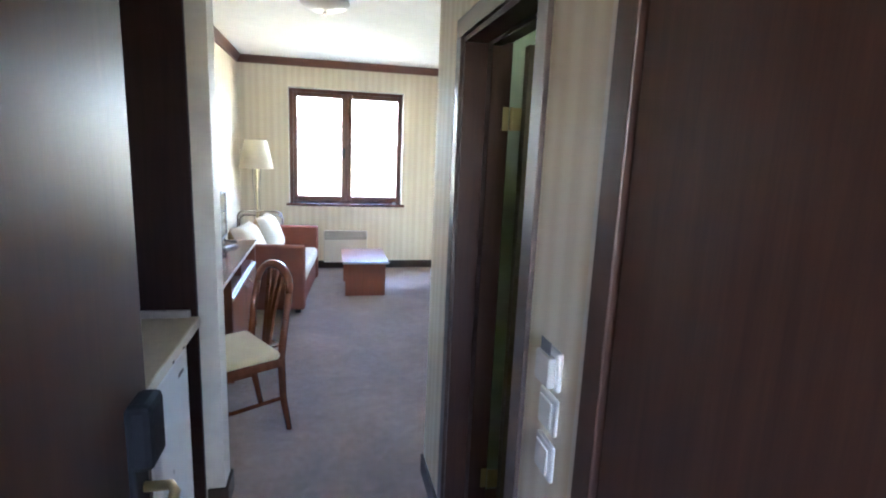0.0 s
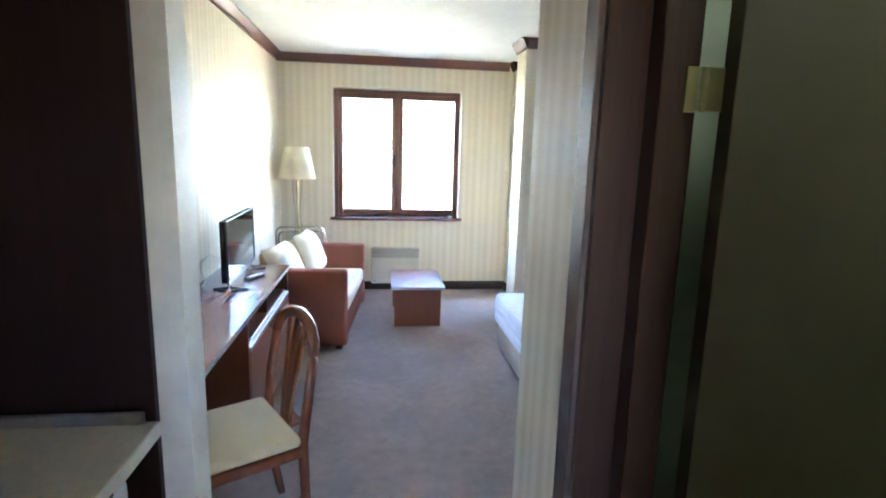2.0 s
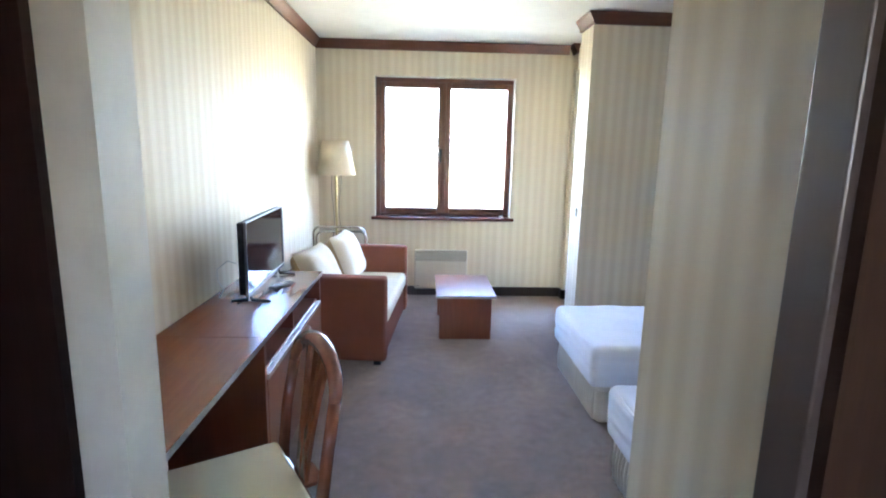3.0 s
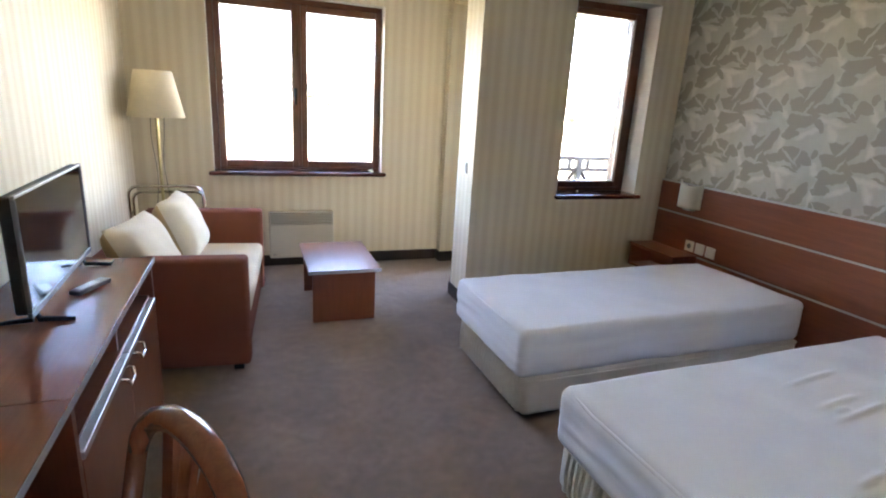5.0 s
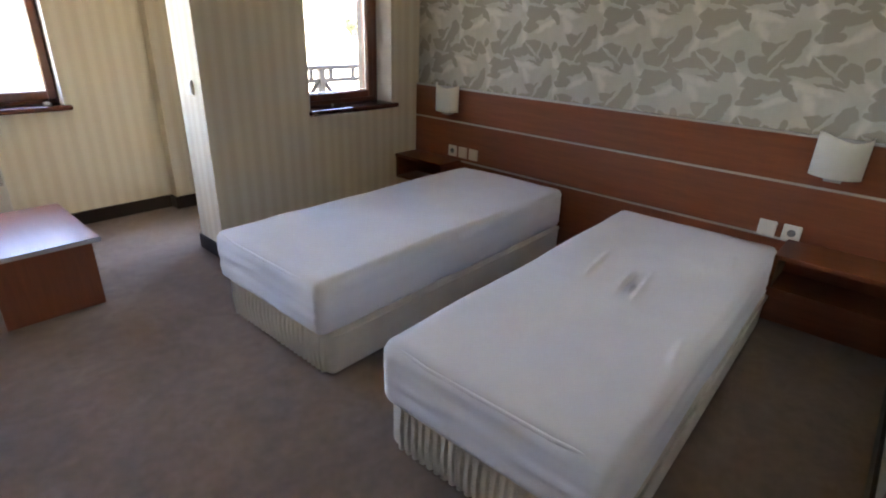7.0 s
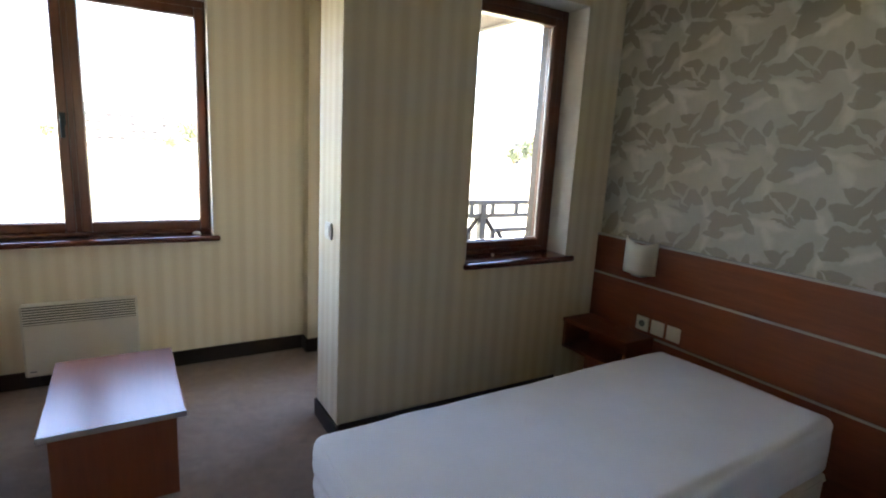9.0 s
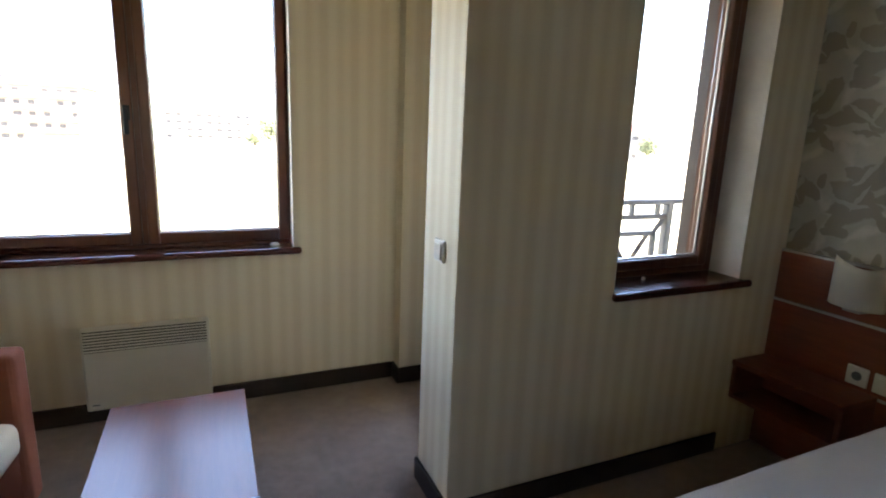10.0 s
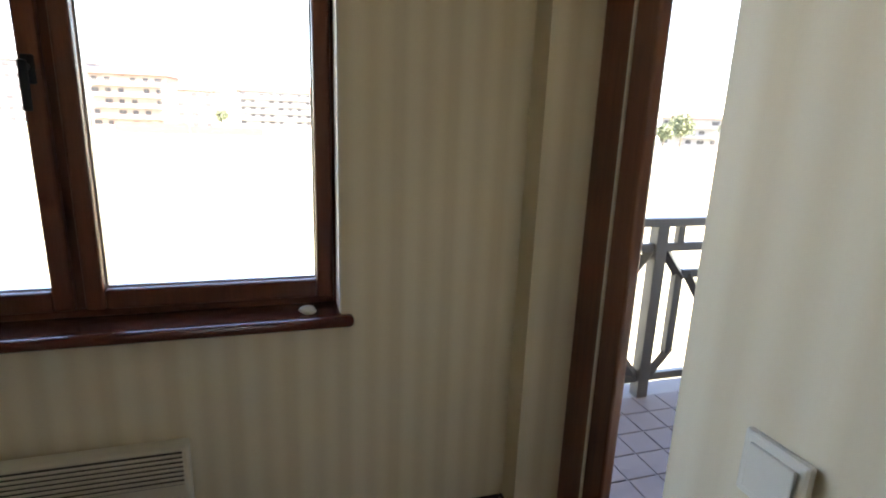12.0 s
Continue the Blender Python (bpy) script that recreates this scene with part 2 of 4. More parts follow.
bed_base = fabric("cream_bed_base_cloth", (0.68, 0.63, 0.54), 800, 0.1)
seat_cream = fabric("chair_seat_cream", (0.62, 0.52, 0.32), 500, 0.08)
shade_cream = plain("lampshade_cream", (0.72, 0.62, 0.43), 0.8)
opal = plain("opal_glass", (0.80, 0.77, 0.66), 0.3, vary=0.03)
chrome = plain("chrome", (0.62, 0.62, 0.60), 0.2, 1.0, 0.05, relief=0)
alu = plain("brushed_aluminium", (0.50, 0.49, 0.47), 0.38, 0.9, 0.06)
brass = plain("brass", (0.50, 0.42, 0.22), 0.35, 0.9)
black_plastic = plain("black_plastic", (0.012, 0.012, 0.014), 0.5, spec=0.3)
lock_black = plain("lock_housing_black", (0.010, 0.010, 0.011), 0.75, spec=0.12)
grey_plastic = plain("grey_plastic", (0.12, 0.12, 0.13), 0.4)
white_plastic = plain("white_plastic", (0.64, 0.61, 0.53), 0.35, vary=0.04)
heater_white = plain("heater_enamel", (0.57, 0.53, 0.43), 0.4, vary=0.05)
# Near-black for brackets and chips, and for shade behind louvres and in pin holes.
dark_parts_and_shade = plain("dark_parts_and_shade", (0.05, 0.045, 0.04), 0.7)
fridge_white = plain("fridge_enamel", (0.72, 0.76, 0.78), 0.3, vary=0.04)
counter_mat = plain("counter_laminate", (0.56, 0.50, 0.37), 0.35, scale=60, vary=0.1)
tile_mat = plain("balcony_tile", (0.085, 0.06, 0.055), 0.7, scale=14, vary=0.2)
grout = plain("tile_grout", (0.15, 0.13, 0.12), 0.9)
rail_dark = plain("railing_paint", (0.045, 0.040, 0.038), 0.45)
plaster_out = plain("outside_plaster", (0.60, 0.56, 0.50), 0.9, scale=3)
green_paint = plain("bathroom_green_paint", (0.42, 0.52, 0.38), 0.5)
concrete = plain("raw_concrete", (0.20, 0.19, 0.18), 0.9, scale=0.4, fine=3)
render_wall = plain("render_ochre", (0.22, 0.175, 0.14), 0.9, scale=0.3, fine=3)
soffit_brown = plain("soffit_boards", (0.12, 0.085, 0.065), 0.7, scale=9, vary=0.25)
roof_red = plain("roof_tiles_far", (0.13, 0.052, 0.036), 0.8, scale=0.5, fine=3)
opening_shade = plain("opening_shade_paint", (0.05, 0.047, 0.045), 0.9)
field = plain("dry_grass_field", (0.34, 0.31, 0.19), 1.0, vary=0.5, scale=0.06, fine=2.0, relief=0.3)
leaf = plain("foliage", (0.11, 0.125, 0.065), 0.7, vary=0.4, scale=1.5, fine=8)
bark = plain("bark", (0.12, 0.09, 0.06), 0.9)
tin_green = plain("turquoise_sheet", (0.08, 0.42, 0.36), 0.5)

# ---- building blocks ----


def box(bm, lo, hi, bevel=0.0, seg=2):
    r = bmesh.ops.create_cube(bm, size=1.0)
    c = [(a + b) / 2 for a, b in zip(lo, hi)]
    s = [abs(b - a) for a, b in zip(lo, hi)]
    for v in r["verts"]:
        v.co = Vector((v.co.x * s[0] + c[0], v.co.y * s[1] + c[1], v.co.z * s[2] + c[2]))
    if bevel:
        es = list({e for v in r["verts"] for e in v.link_edges})
        bmesh.ops.bevel(bm, geom=es, offset=min(bevel, min(s) * 0.45), segments=seg, profile=0.5, affect='EDGES')
    return bm


def boxes(*specs):
    bm = bmesh.new()
    for sp in specs:
        box(bm, *sp)
    return bm


def tube(bm, pts, r, seg=8, cap=True):
    pts = [Vector(p) for p in pts]
    rings = []
    up = None
    for i, p in enumerate(pts):
        d = (pts[min(i + 1, len(pts) - 1)] - pts[max(i - 1, 0)]).normalized()
        if up is None:
            up = Vector((0, 0, 1)) if abs(d.z) < 0.9 else Vector((1, 0, 0))
        side = d.cross(up).normalized()
        up = side.cross(d).normalized()
        rr = r[i] if isinstance(r, (list, tuple)) else r
        rings.append([bm.verts.new(p + (side * math.cos(a) + up * math.sin(a)) * rr)
                      for a in [2 * math.pi * k / seg for k in range(seg)]])
    for a, b in zip(rings, rings[1:]):
        for k in range(seg):
            bm.faces.new((a[k], a[(k + 1) % seg], b[(k + 1) % seg], b[k]))
    if cap:
        bm.faces.new(rings[0][::-1])
        bm.faces.new(rings[-1])
    return bm


def lathe(bm, prof, seg=32, centre=(0, 0)):
    rings = [[bm.verts.new((centre[0] + r * math.cos(2 * math.pi * k / seg), centre[1] + r * math.sin(2 * math.pi * k / seg), z))
              for k in range(seg)] for r, z in prof]
    for a, b in zip(rings, rings[1:]):
        for k in range(seg):
            bm.faces.new((a[k], a[(k + 1) % seg], b[(k + 1) % seg], b[k]))
    bm.faces.new(rings[0][::-1])
    bm.faces.new(rings[-1])
    return bm


def finish(name, bm, material, smooth=False):
    bmesh.ops.recalc_face_normals(bm, faces=bm.faces)
    me = bpy.data.meshes.new(name)
    bm.to_mesh(me)
    bm.free()
    me.materials.append(material)
    if smooth:
        me.polygons.foreach_set("use_smooth", [True] * len(me.polygons))
    return me


def part(name, bm, material, parent, label="", smooth=False):
    ob = new(name, finish(name, bm, material, smooth))
    ob.parent = parent
    if label:
        ob["label"] = label
    return ob


def thing(name, m, label, category, group="", kind=""):
    e = new(name)
    e.empty_display_size = 0.1
    e.matrix_world = m
    return tagged(e, label, category, group, kind)


def struct(name, bm, material, label, category, smooth=False):
    return tagged(new(name, finish(name, bm, material, smooth)), label, category, "", "structure")


CEIL = 2.55
LEFT, RIGHT, FAR, SOUTH = -0.56, 3.47, 7.90, 3.41
HALL = 0.925
NICHE = -0.62

# ---- setting: floor, ceiling, walls ----
struct("floor", boxes(((-0.9, -0.4, -0.2), (3.77, 6.93, 0.0)), ((-0.9, 6.93, -0.2), (2.14, 8.2, 0.0))), carpet, "brown-grey mottled wall-to-wall carpet", "carpet")
struct("ceiling", boxes(((-0.9, -0.4, CEIL), (3.9, 6.93, CEIL + 0.2)), ((-0.9, 6.93, CEIL), (2.22, 8.3, CEIL + 0.2))), ceiling_white, "plain white painted ceiling of the room", "ceiling")

# left wall of the room, closed end of the kitchenette and of the hall
struct("wall_left", boxes(((LEFT - 0.3, 3.42, 0), (LEFT, 8.25, CEIL))), paper_y, "cream striped wallpaper wall beside the desk", "wall")
W1 = (0.01, 1.41, 0.835, 2.225)
struct("wall_window", boxes(
    ((LEFT, FAR, 0), (W1[0], 8.2, CEIL)), ((W1[1], FAR, 0), (1.98, 8.2, CEIL)),
    ((W1[0], FAR, 0), (W1[1], 8.2, W1[2] - 0.035)), ((W1[0], FAR, W1[3]), (W1[1], 8.2, CEIL))),
    paper_x, "cream striped wallpaper wall with the double window", "wall")
struct("wall_column", boxes(((1.98, 7.80, 0), (2.215, 8.2, CEIL))), paper_x, "narrow striped wallpaper column beside balcony door", "wall")
W2 = (2.46, 3.185, 0.86, 2.255)
struct("wall_balcony", boxes(
    ((1.772, 6.63, 0), (W2[0], 6.93, CEIL)), ((W2[1], 6.63, 0), (RIGHT, 6.93, CEIL)),
    ((W2[0], 6.63, 0), (W2[1], 6.93, W2[2] - 0.035)), ((W2[0], 6.63, W2[3]), (W2[1], 6.93, CEIL))),
    paper_x, "cream striped wallpaper wall with narrow window", "wall")
struct("wall_pier", boxes(((1.768, 6.632, 0.1), (1.773, 6.928, CEIL))), paper_y, "striped wallpaper end face of the pier", "wall")
struct("wall_headboard", boxes(((RIGHT, SOUTH - 0.2, 0), (RIGHT + 0.3, 6.93, CEIL))), floral, "grey-beige floral wallpaper wall above headboard", "wall")
struct("wall_south", boxes(((HALL + 0.15, SOUTH - 0.15, 0), (RIGHT, SOUTH, CEIL))), hall_white, "cream painted wall beside the bed", "wall")
BD = (2.285, 2.975, 1.945)
struct("wall_hall", boxes(
    ((HALL, BD[1], 0), (HALL + 0.15, SOUTH, CEIL)), ((HALL, 1.97, 0), (HALL + 0.15, BD[0], CEIL)),
    ((HALL, BD[0], BD[2]), (HALL + 0.15, BD[1], CEIL))), paper_y, "striped wallpaper hall wall with bathroom doorway", "wall")
struct("wall_partition", boxes(((NICHE, 3.30, 0), (0.035, 3.42, CEIL))), hall_white, "cream partition end between kitchenette and desk", "wall")
struct("wall_niche", boxes(((NICHE - 0.3, -0.4, 0), (NICHE, 3.42, CEIL))), niche_wood, "dark brown veneered back of the kitchenette", "wall")
struct("wall_entrance", boxes(
    ((NICHE, 1.06, 0), (0.03, 1.18, CEIL)), ((0.93, 1.06, 0), (1.3, 1.18, CEIL)), ((0.03, 1.06, 2.05), (0.93, 1.18, CEIL))),
    hall_white, "cream wall round the entrance doorway", "wall")
# Corridor lies out of view; its opening is added to light the hall.
struct("wall_corridor", boxes(((NICHE, -0.4, 0), (0.2, -0.3, CEIL)), ((0.75, -0.4, 0), (3.9, -0.3, CEIL)), ((0.2, -0.4, 0), (0.75, -0.3, 1.32)), ((0.2, -0.4, 1.95), (0.75, -0.3, CEIL)), ((1.3, -0.3, 0), (1.4, 1.88, CEIL))), hall_white, "unseen corridor wall with an added daylight opening", "wall")
# bathroom shell
struct("wall_bathroom", boxes(
    ((1.08, 1.88, 0), (2.6, 1.95, CEIL)), ((2.55, 1.95, 0), (2.62, SOUTH - 0.15, CEIL)), ((1.08, SOUTH - 0.17, 0), (2.55, SOUTH - 0.152, CEIL))),
    green_paint, "pale green bathroom walls seen through doorway", "wall")

# crown moulding and baseboards
CR = (2.462, 2.548)


def crown(name, a, b, axis, side):
    """A moulding between a and b, proud of its wall on the given side."""
    bm = bmesh.new()
    prof = [(0, CR[0]), (0.018, CR[0]), (0.022, CR[0] + 0.02), (0.045, CR[1] - 0.025), (0.055, CR[1] - 0.012), (0.055, CR[1]), (0, CR[1])]
    rings = []
    for p in (a, b):
        ring = []
        for d, z in prof:
            d *= side
            ring.append(bm.verts.new((p[0], p[1] + d, z) if axis == "x" else (p[0] + d, p[1], z)))
        rings.append(ring)
    n = len(prof)
    for k in range(n):
        bm.faces.new((rings[0][k], rings[0][(k + 1) % n], rings[1][(k + 1) % n], rings[1][k]))
    bm.faces.new(rings[0][::-1])
    bm.faces.new(rings[1])
    struct(name, bm, crown_wood, "dark stained wooden crown moulding", "moulding")


crown("trim", (LEFT, 3.42), (LEFT, FAR - 0.06), "y", 1)
crown("trim", (LEFT, FAR), (1.925, FAR), "x", -1)
crown("trim", (1.98, 7.745), (1.98, FAR), "y", -1)
crown("trim", (1.98, 7.80), (2.14, 7.80), "x", -1)
crown("trim", (1.768, 6.575), (1.768, 6.93), "y", -1)
crown("trim", (1.77, 6.63), (RIGHT - 0.06, 6.63), "x", -1)
crown("trim", (RIGHT, SOUTH + 0.06), (RIGHT, 6.63), "y", -1)
crown("trim", (HALL + 0.003, SOUTH), (RIGHT, SOUTH), "x", 1)


def baseboard(lo, hi):
    struct("baseboard", boxes(((*lo, 0.0), (*hi, 0.098), 0.004, 1)), base_dark, "dark brown baseboard strip along the wall", "baseboard")


baseboard((LEFT, FAR - 0.014), (1.966, FAR))
baseboard((1.966, 7.786), (1.98, FAR))
baseboard((1.98, 7.786), (2.14, 7.80))
baseboard((1.756, 6.616), (1.77, 6.944))
baseboard((1.77, 6.616), (3.18, 6.63))
baseboard((LEFT, 3.43), (LEFT + 0.014, 7.88))
baseboard((2.0, SOUTH), (RIGHT - 0.03, SOUTH + 0.014))
baseboard((HALL - 0.014, 3.042), (HALL, SOUTH + 0.014))
baseboard((HALL - 0.014, 1.975), (HALL, 2.218))
baseboard((-0.035, 3.286), (0.049, 3.30))
baseboard((0.035, 3.30), (0.049, 3.434))

# ---- windows and balcony door ----


def pane(bm_spec, parent):
    p = part("pane", boxes(bm_spec), glass, parent, "clear window glass")
    p.visible_shadow = False
    return p


def window_double():
    x0, x1, z0, z1 = W1
    w = thing("window_1", pose((x0 + x1) / 2, 8.0, z0), "brown wooden double casement window, closed", "window", "", "structure")
    h, half = z1 - z0, (x1 - x0) / 2
    y0, y1 = 0.0, 0.075
    part("window_frame", boxes(((-half, y0, 0), (-half + 0.05, y1, h), 0.006), ((half - 0.012, y0, 0), (half, y1, h), 0.004),
                               ((-half + 0.05, y0, h - 0.045), (half - 0.012, y1, h), 0.006), ((-half + 0.05, y0, 0), (half - 0.012, y1, 0.022), 0.006),
                               ((-0.035, y0 + 0.01, 0.022), (0.035, y1, h - 0.045), 0.006)), frame_wood, w)
    part("stop", boxes(((-half, 0.076, 0), (-half + 0.07, 0.10, h)), ((half - 0.035, 0.076, 0), (half, 0.10, h)), ((-half + 0.07, 0.076, 0), (half - 0.035, 0.10, 0.06)),
                       ((-half + 0.07, 0.076, h - 0.08), (half - 0.035, 0.10, h)), ((-0.03, 0.076, 0.06), (0.03, 0.10, h - 0.08))), frame_wood, w)
    for a, b in ((-half + 0.052, -0.012), (0.014, half - 0.014)):
        s = part("sash", boxes(((a, y0 - 0.016, 0.024), (a + 0.05, y1 - 0.02, h - 0.047), 0.008), ((b - 0.05, y0 - 0.016, 0.024), (b, y1 - 0.02, h - 0.047), 0.008),
                               ((a + 0.05, y0 - 0.016, 0.024), (b - 0.05, y1 - 0.02, 0.082), 0.008), ((a + 0.05, y0 - 0.016, h - 0.10), (b - 0.05, y1 - 0.02, h - 0.047), 0.008)), frame_wood, w)
        pane(((a + 0.045, 0.02, 0.077), (b - 0.045, 0.026, h - 0.095)), s)
        part("glazing_bead", boxes(((a + 0.05, 0.012, 0.082), (a + 0.055, 0.019, h - 0.10)), ((b - 0.055, 0.012, 0.082), (b - 0.05, 0.019, h - 0.10)),
                                   ((a + 0.055, 0.012, 0.082), (b - 0.055, 0.019, 0.087)), ((a + 0.055, 0.012, h - 0.105), (b - 0.055, 0.019, h - 0.10))), alu, s)
    hd = bmesh.new()
    box(hd, (-0.05, -0.028, 0.62), (-0.022, -0.016, 0.69), 0.004)
    tube(hd, [(-0.036, -0.028, 0.66), (-0.036, -0.05, 0.66)], 0.008)
    box(hd, (-0.046, -0.062, 0.555), (-0.026, -0.048, 0.675), 0.005)
    part("handle", hd, black_plastic, w, "dark window handle")
    part("reveal", boxes(((-half - 0.002, -0.1, 0), (-half + 0.004, 0, h)), ((half - 0.004, -0.1, 0), (half + 0.002, 0, h)), ((-half, -0.1, h - 0.004), (half, 0, h + 0.002))), reveal_white, w, "white plastered window reveal")
    bm = boxes(((-half - 0.035, -0.145, -0.034), (half + 0.035, -0.104, 0.0), 0.013, 3), ((-half + 0.001, -0.11, -0.034), (half - 0.001, 0.07, -0.0005)))
    part("window_sill", bm, sill_wood, w, "glossy dark red-brown wooden sill")


window_double()


def window_narrow():
    x0, x1, z0, z1 = W2
    w = thing("window_2", pose((x0 + x1) / 2, 6.79, z0), "brown wooden single casement window, closed", "window", "", "structure")
    h, half = z1 - z0, (x1 - x0) / 2
    part("window_frame", boxes(((-half, 0, 0), (-half + 0.05, 0.07, h), 0.006), ((half - 0.05, 0, 0), (half, 0.07, h), 0.006),
                               ((-half + 0.05, 0, h - 0.05), (half - 0.05, 0.07, h), 0.006), ((-half + 0.05, 0, 0), (half - 0.05, 0.07, 0.03), 0.006)), frame_wood, w)
    part("stop", boxes(((-half, 0.071, 0), (-half + 0.07, 0.09, h)), ((half - 0.07, 0.071, 0), (half, 0.09, h)), ((-half + 0.07, 0.071, 0), (half - 0.07, 0.09, 0.05)),
                       ((-half + 0.07, 0.071, h - 0.07), (half - 0.07, 0.09, h))), frame_wood, w)
    a, b = -half + 0.052, half - 0.052
    s = part("sash", boxes(((a, -0.016, 0.032), (a + 0.05, 0.05, h - 0.052), 0.008), ((b - 0.05, -0.016, 0.032), (b, 0.05, h - 0.052), 0.008),
                           ((a + 0.05, -0.016, 0.032), (b - 0.05, 0.05, 0.08), 0.008), ((a + 0.05, -0.016, h - 0.10), (b - 0.05, 0.05, h - 0.052), 0.008)), frame_wood, w)
    pane(((a + 0.045, 0.02, 0.075), (b - 0.045, 0.026, h - 0.095)), s)
    part("glazing_bead", boxes(((b - 0.056, 0.010, 0.08), (b - 0.05, 0.019, h - 0.10)), ((a + 0.05, 0.010, 0.08), (b - 0.056, 0.019, 0.086))), alu, s)
    part("reveal", boxes(((-half - 0.002, -0.16, 0), (-half + 0.004, 0, h)), ((half - 0.004, -0.16, 0), (half + 0.002, 0, h)), ((-half, -0.16, h - 0.004), (half, 0, h + 0.002))), reveal_white, w, "white plastered window reveal")
    part("window_sill", boxes(((-half - 0.02, -0.2, -0.034), (half + 0.04, -0.17, 0.0), 0.012, 3), ((-half + 0.001, -0.175, -0.034), (half - 0.001, 0.065, -0.0005))), sill_wood, w, "glossy dark red-brown wooden sill")
    bm = bmesh.new()
    tube(bm, [(-0.10, -0.05, 0.0), (-0.10, -0.05, 0.012)], 0.008)
    part("knob", bm, white_plastic, w, "small white sill stopper")


window_narrow()


def balcony_door():
    """Glazed door in the wall between the column and the pier."""
    d = thing("door_balcony", pose(2.145, 6.93, 0), "brown wooden glazed balcony door, closed", "door", "", "structure")
    L, h = 0.87, 2.30
    part("door_frame", boxes(((0, 0, 0), (0.07, 0.05, h), 0.005), ((0, L - 0.14, 0), (0.07, L, h), 0.005),
                             ((0, 0.05, h - 0.05), (0.07, L - 0.14, h), 0.005), ((0, 0.05, 0), (0.07, L - 0.14, 0.03), 0.005)), frame_wood, d)
    part("stop", boxes(((0.071, 0.0, 0), (0.085, 0.08, h)), ((0.071, L - 0.17, 0), (0.085, L, h)), ((0.071, 0.08, h - 0.08), (0.085, L - 0.17, h)), ((0.071, 0.08, 0), (0.085, L - 0.17, 0.06))), frame_wood, d)
    part("seal", boxes(((-0.002, 0.05, 0.03), (0.06, 0.055, h - 0.05)), ((-0.006, L - 0.147, 0.03), (0.06, L - 0.140, h - 0.05))), white_plastic, d, "pale rubber door seal")
    leaf_ = part("door_leaf", boxes(((-0.012, 0.058, 0.035), (0.05, 0.15, h - 0.055), 0.008), ((-0.004, L - 0.245, 0.035), (0.035, L - 0.148, h - 0.055), 0.008),
                                    ((-0.012, 0.15, 0.035), (0.05, L - 0.245, 0.15), 0.008), ((-0.012, 0.15, h - 0.15), (0.05, L - 0.245, h - 0.055), 0.008)), frame_wood, d)
    pane(((0.02, 0.145, 0.145), (0.026, L - 0.24, h - 0.145)), leaf_)
    struct("wall_over_door", boxes(((1.99, 6.93, h), (2.3, 7.80, CEIL))), paper_y, "striped wallpaper wall above the balcony door", "wall")


balcony_door()


def light_switch(name, m, gang, label):
    s = thing(name, m, label, "switch")
    part("plate", boxes(((-0.041, -0.011, -0.041), (0.041, 0.0, 0.041), 0.006)), white_plastic, s)
    if gang == "socket":
        bm = bmesh.new()
        lathe(bm, [(0.019, 0), (0.019, 0.001), (0.016, 0.0015)], 20)
        bmesh.ops.transform(bm, matrix=pose(0, -0.011, 0, 90), verts=bm.verts)
        part("socket_well", bm, grey_plastic, s, "recessed grey socket well")
        for dx in (-0.009, 0.009):
            b2 = bmesh.new()
            lathe(b2, [(0.0025, 0), (0.0025, 0.001)], 8)
            bmesh.ops.transform(b2, matrix=pose(dx, -0.0128, 0, 90), verts=b2.verts)
            # Dark disc on the face paints the shade of a pin hole.
            part("pin_hole_shade", b2, dark_parts_and_shade, s)
    else:
        part("rocker", boxes(((-0.029, -0.016, -0.029), (0.029, -0.011, 0.029), 0.004)), white_plastic, s)
    return s


light_switch("light_switch", pose(1.768, 6.770, 1.035, 0, 0, -90), "rocker", "white rocker light switch on striped pier")

# ---- things of the living room ----


def convector_heater():
    h = thing("convector_heater", pose(0.70, FAR, 0.085), "cream enamelled electric panel heater on the wall", "heater")
    part("body", boxes(((-0.275, -0.075, 0), (0.275, -0.012, 0.41), 0.012)), heater_white, h)
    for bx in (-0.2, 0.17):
        part("bracket", boxes(((bx, -0.012, 0.08), (bx + 0.03, 0, 0.35))), dark_parts_and_shade, h)
    # Flat sheet on the body; its dark colour paints the shade between louvres.
    part("grille_shade_sheet", boxes(((-0.262, -0.0765, 0.298), (0.262, -0.074, 0.402))), dark_parts_and_shade, h, "dark sheet for the shade behind the louvres")
    for k in range(7):
        z = 0.302 + k * 0.0145
        part("louvre", boxes(((-0.265, -0.083, z), (0.265, -0.0745, z + 0.008), 0.003, 1)), heater_white, h)
    part("logo_mark", boxes(((-0.25, -0.0765, 0.03), (-0.22, -0.0745, 0.036))), grey_plastic, h)


convector_heater()


def coffee_table():
    t = thing("coffee_table", pose(0.865, 6.89, 0), "low cherry veneer coffee table with panel legs", "table")
    part("tabletop", boxes(((-0.24, -0.36, 0.35), (0.24, 0.36, 0.375), 0.003)), table_top_wood, t)
    part("edge_band", boxes(((-0.2415, -0.362, 0.351), (0.2415, -0.3595, 0.374))), alu, t, "pale edge band")
    for y in (-0.325, 0.305):
        part("leg_panel", boxes(((-0.212, y, 0), (0.208, y + 0.02, 0.35), 0.002)), cherry_z, t)
    part("centre_panel", boxes(((-0.01, -0.305, 0.06), (0.01, 0.305, 0.35), 0.002)), cherry_y, t)


coffee_table()


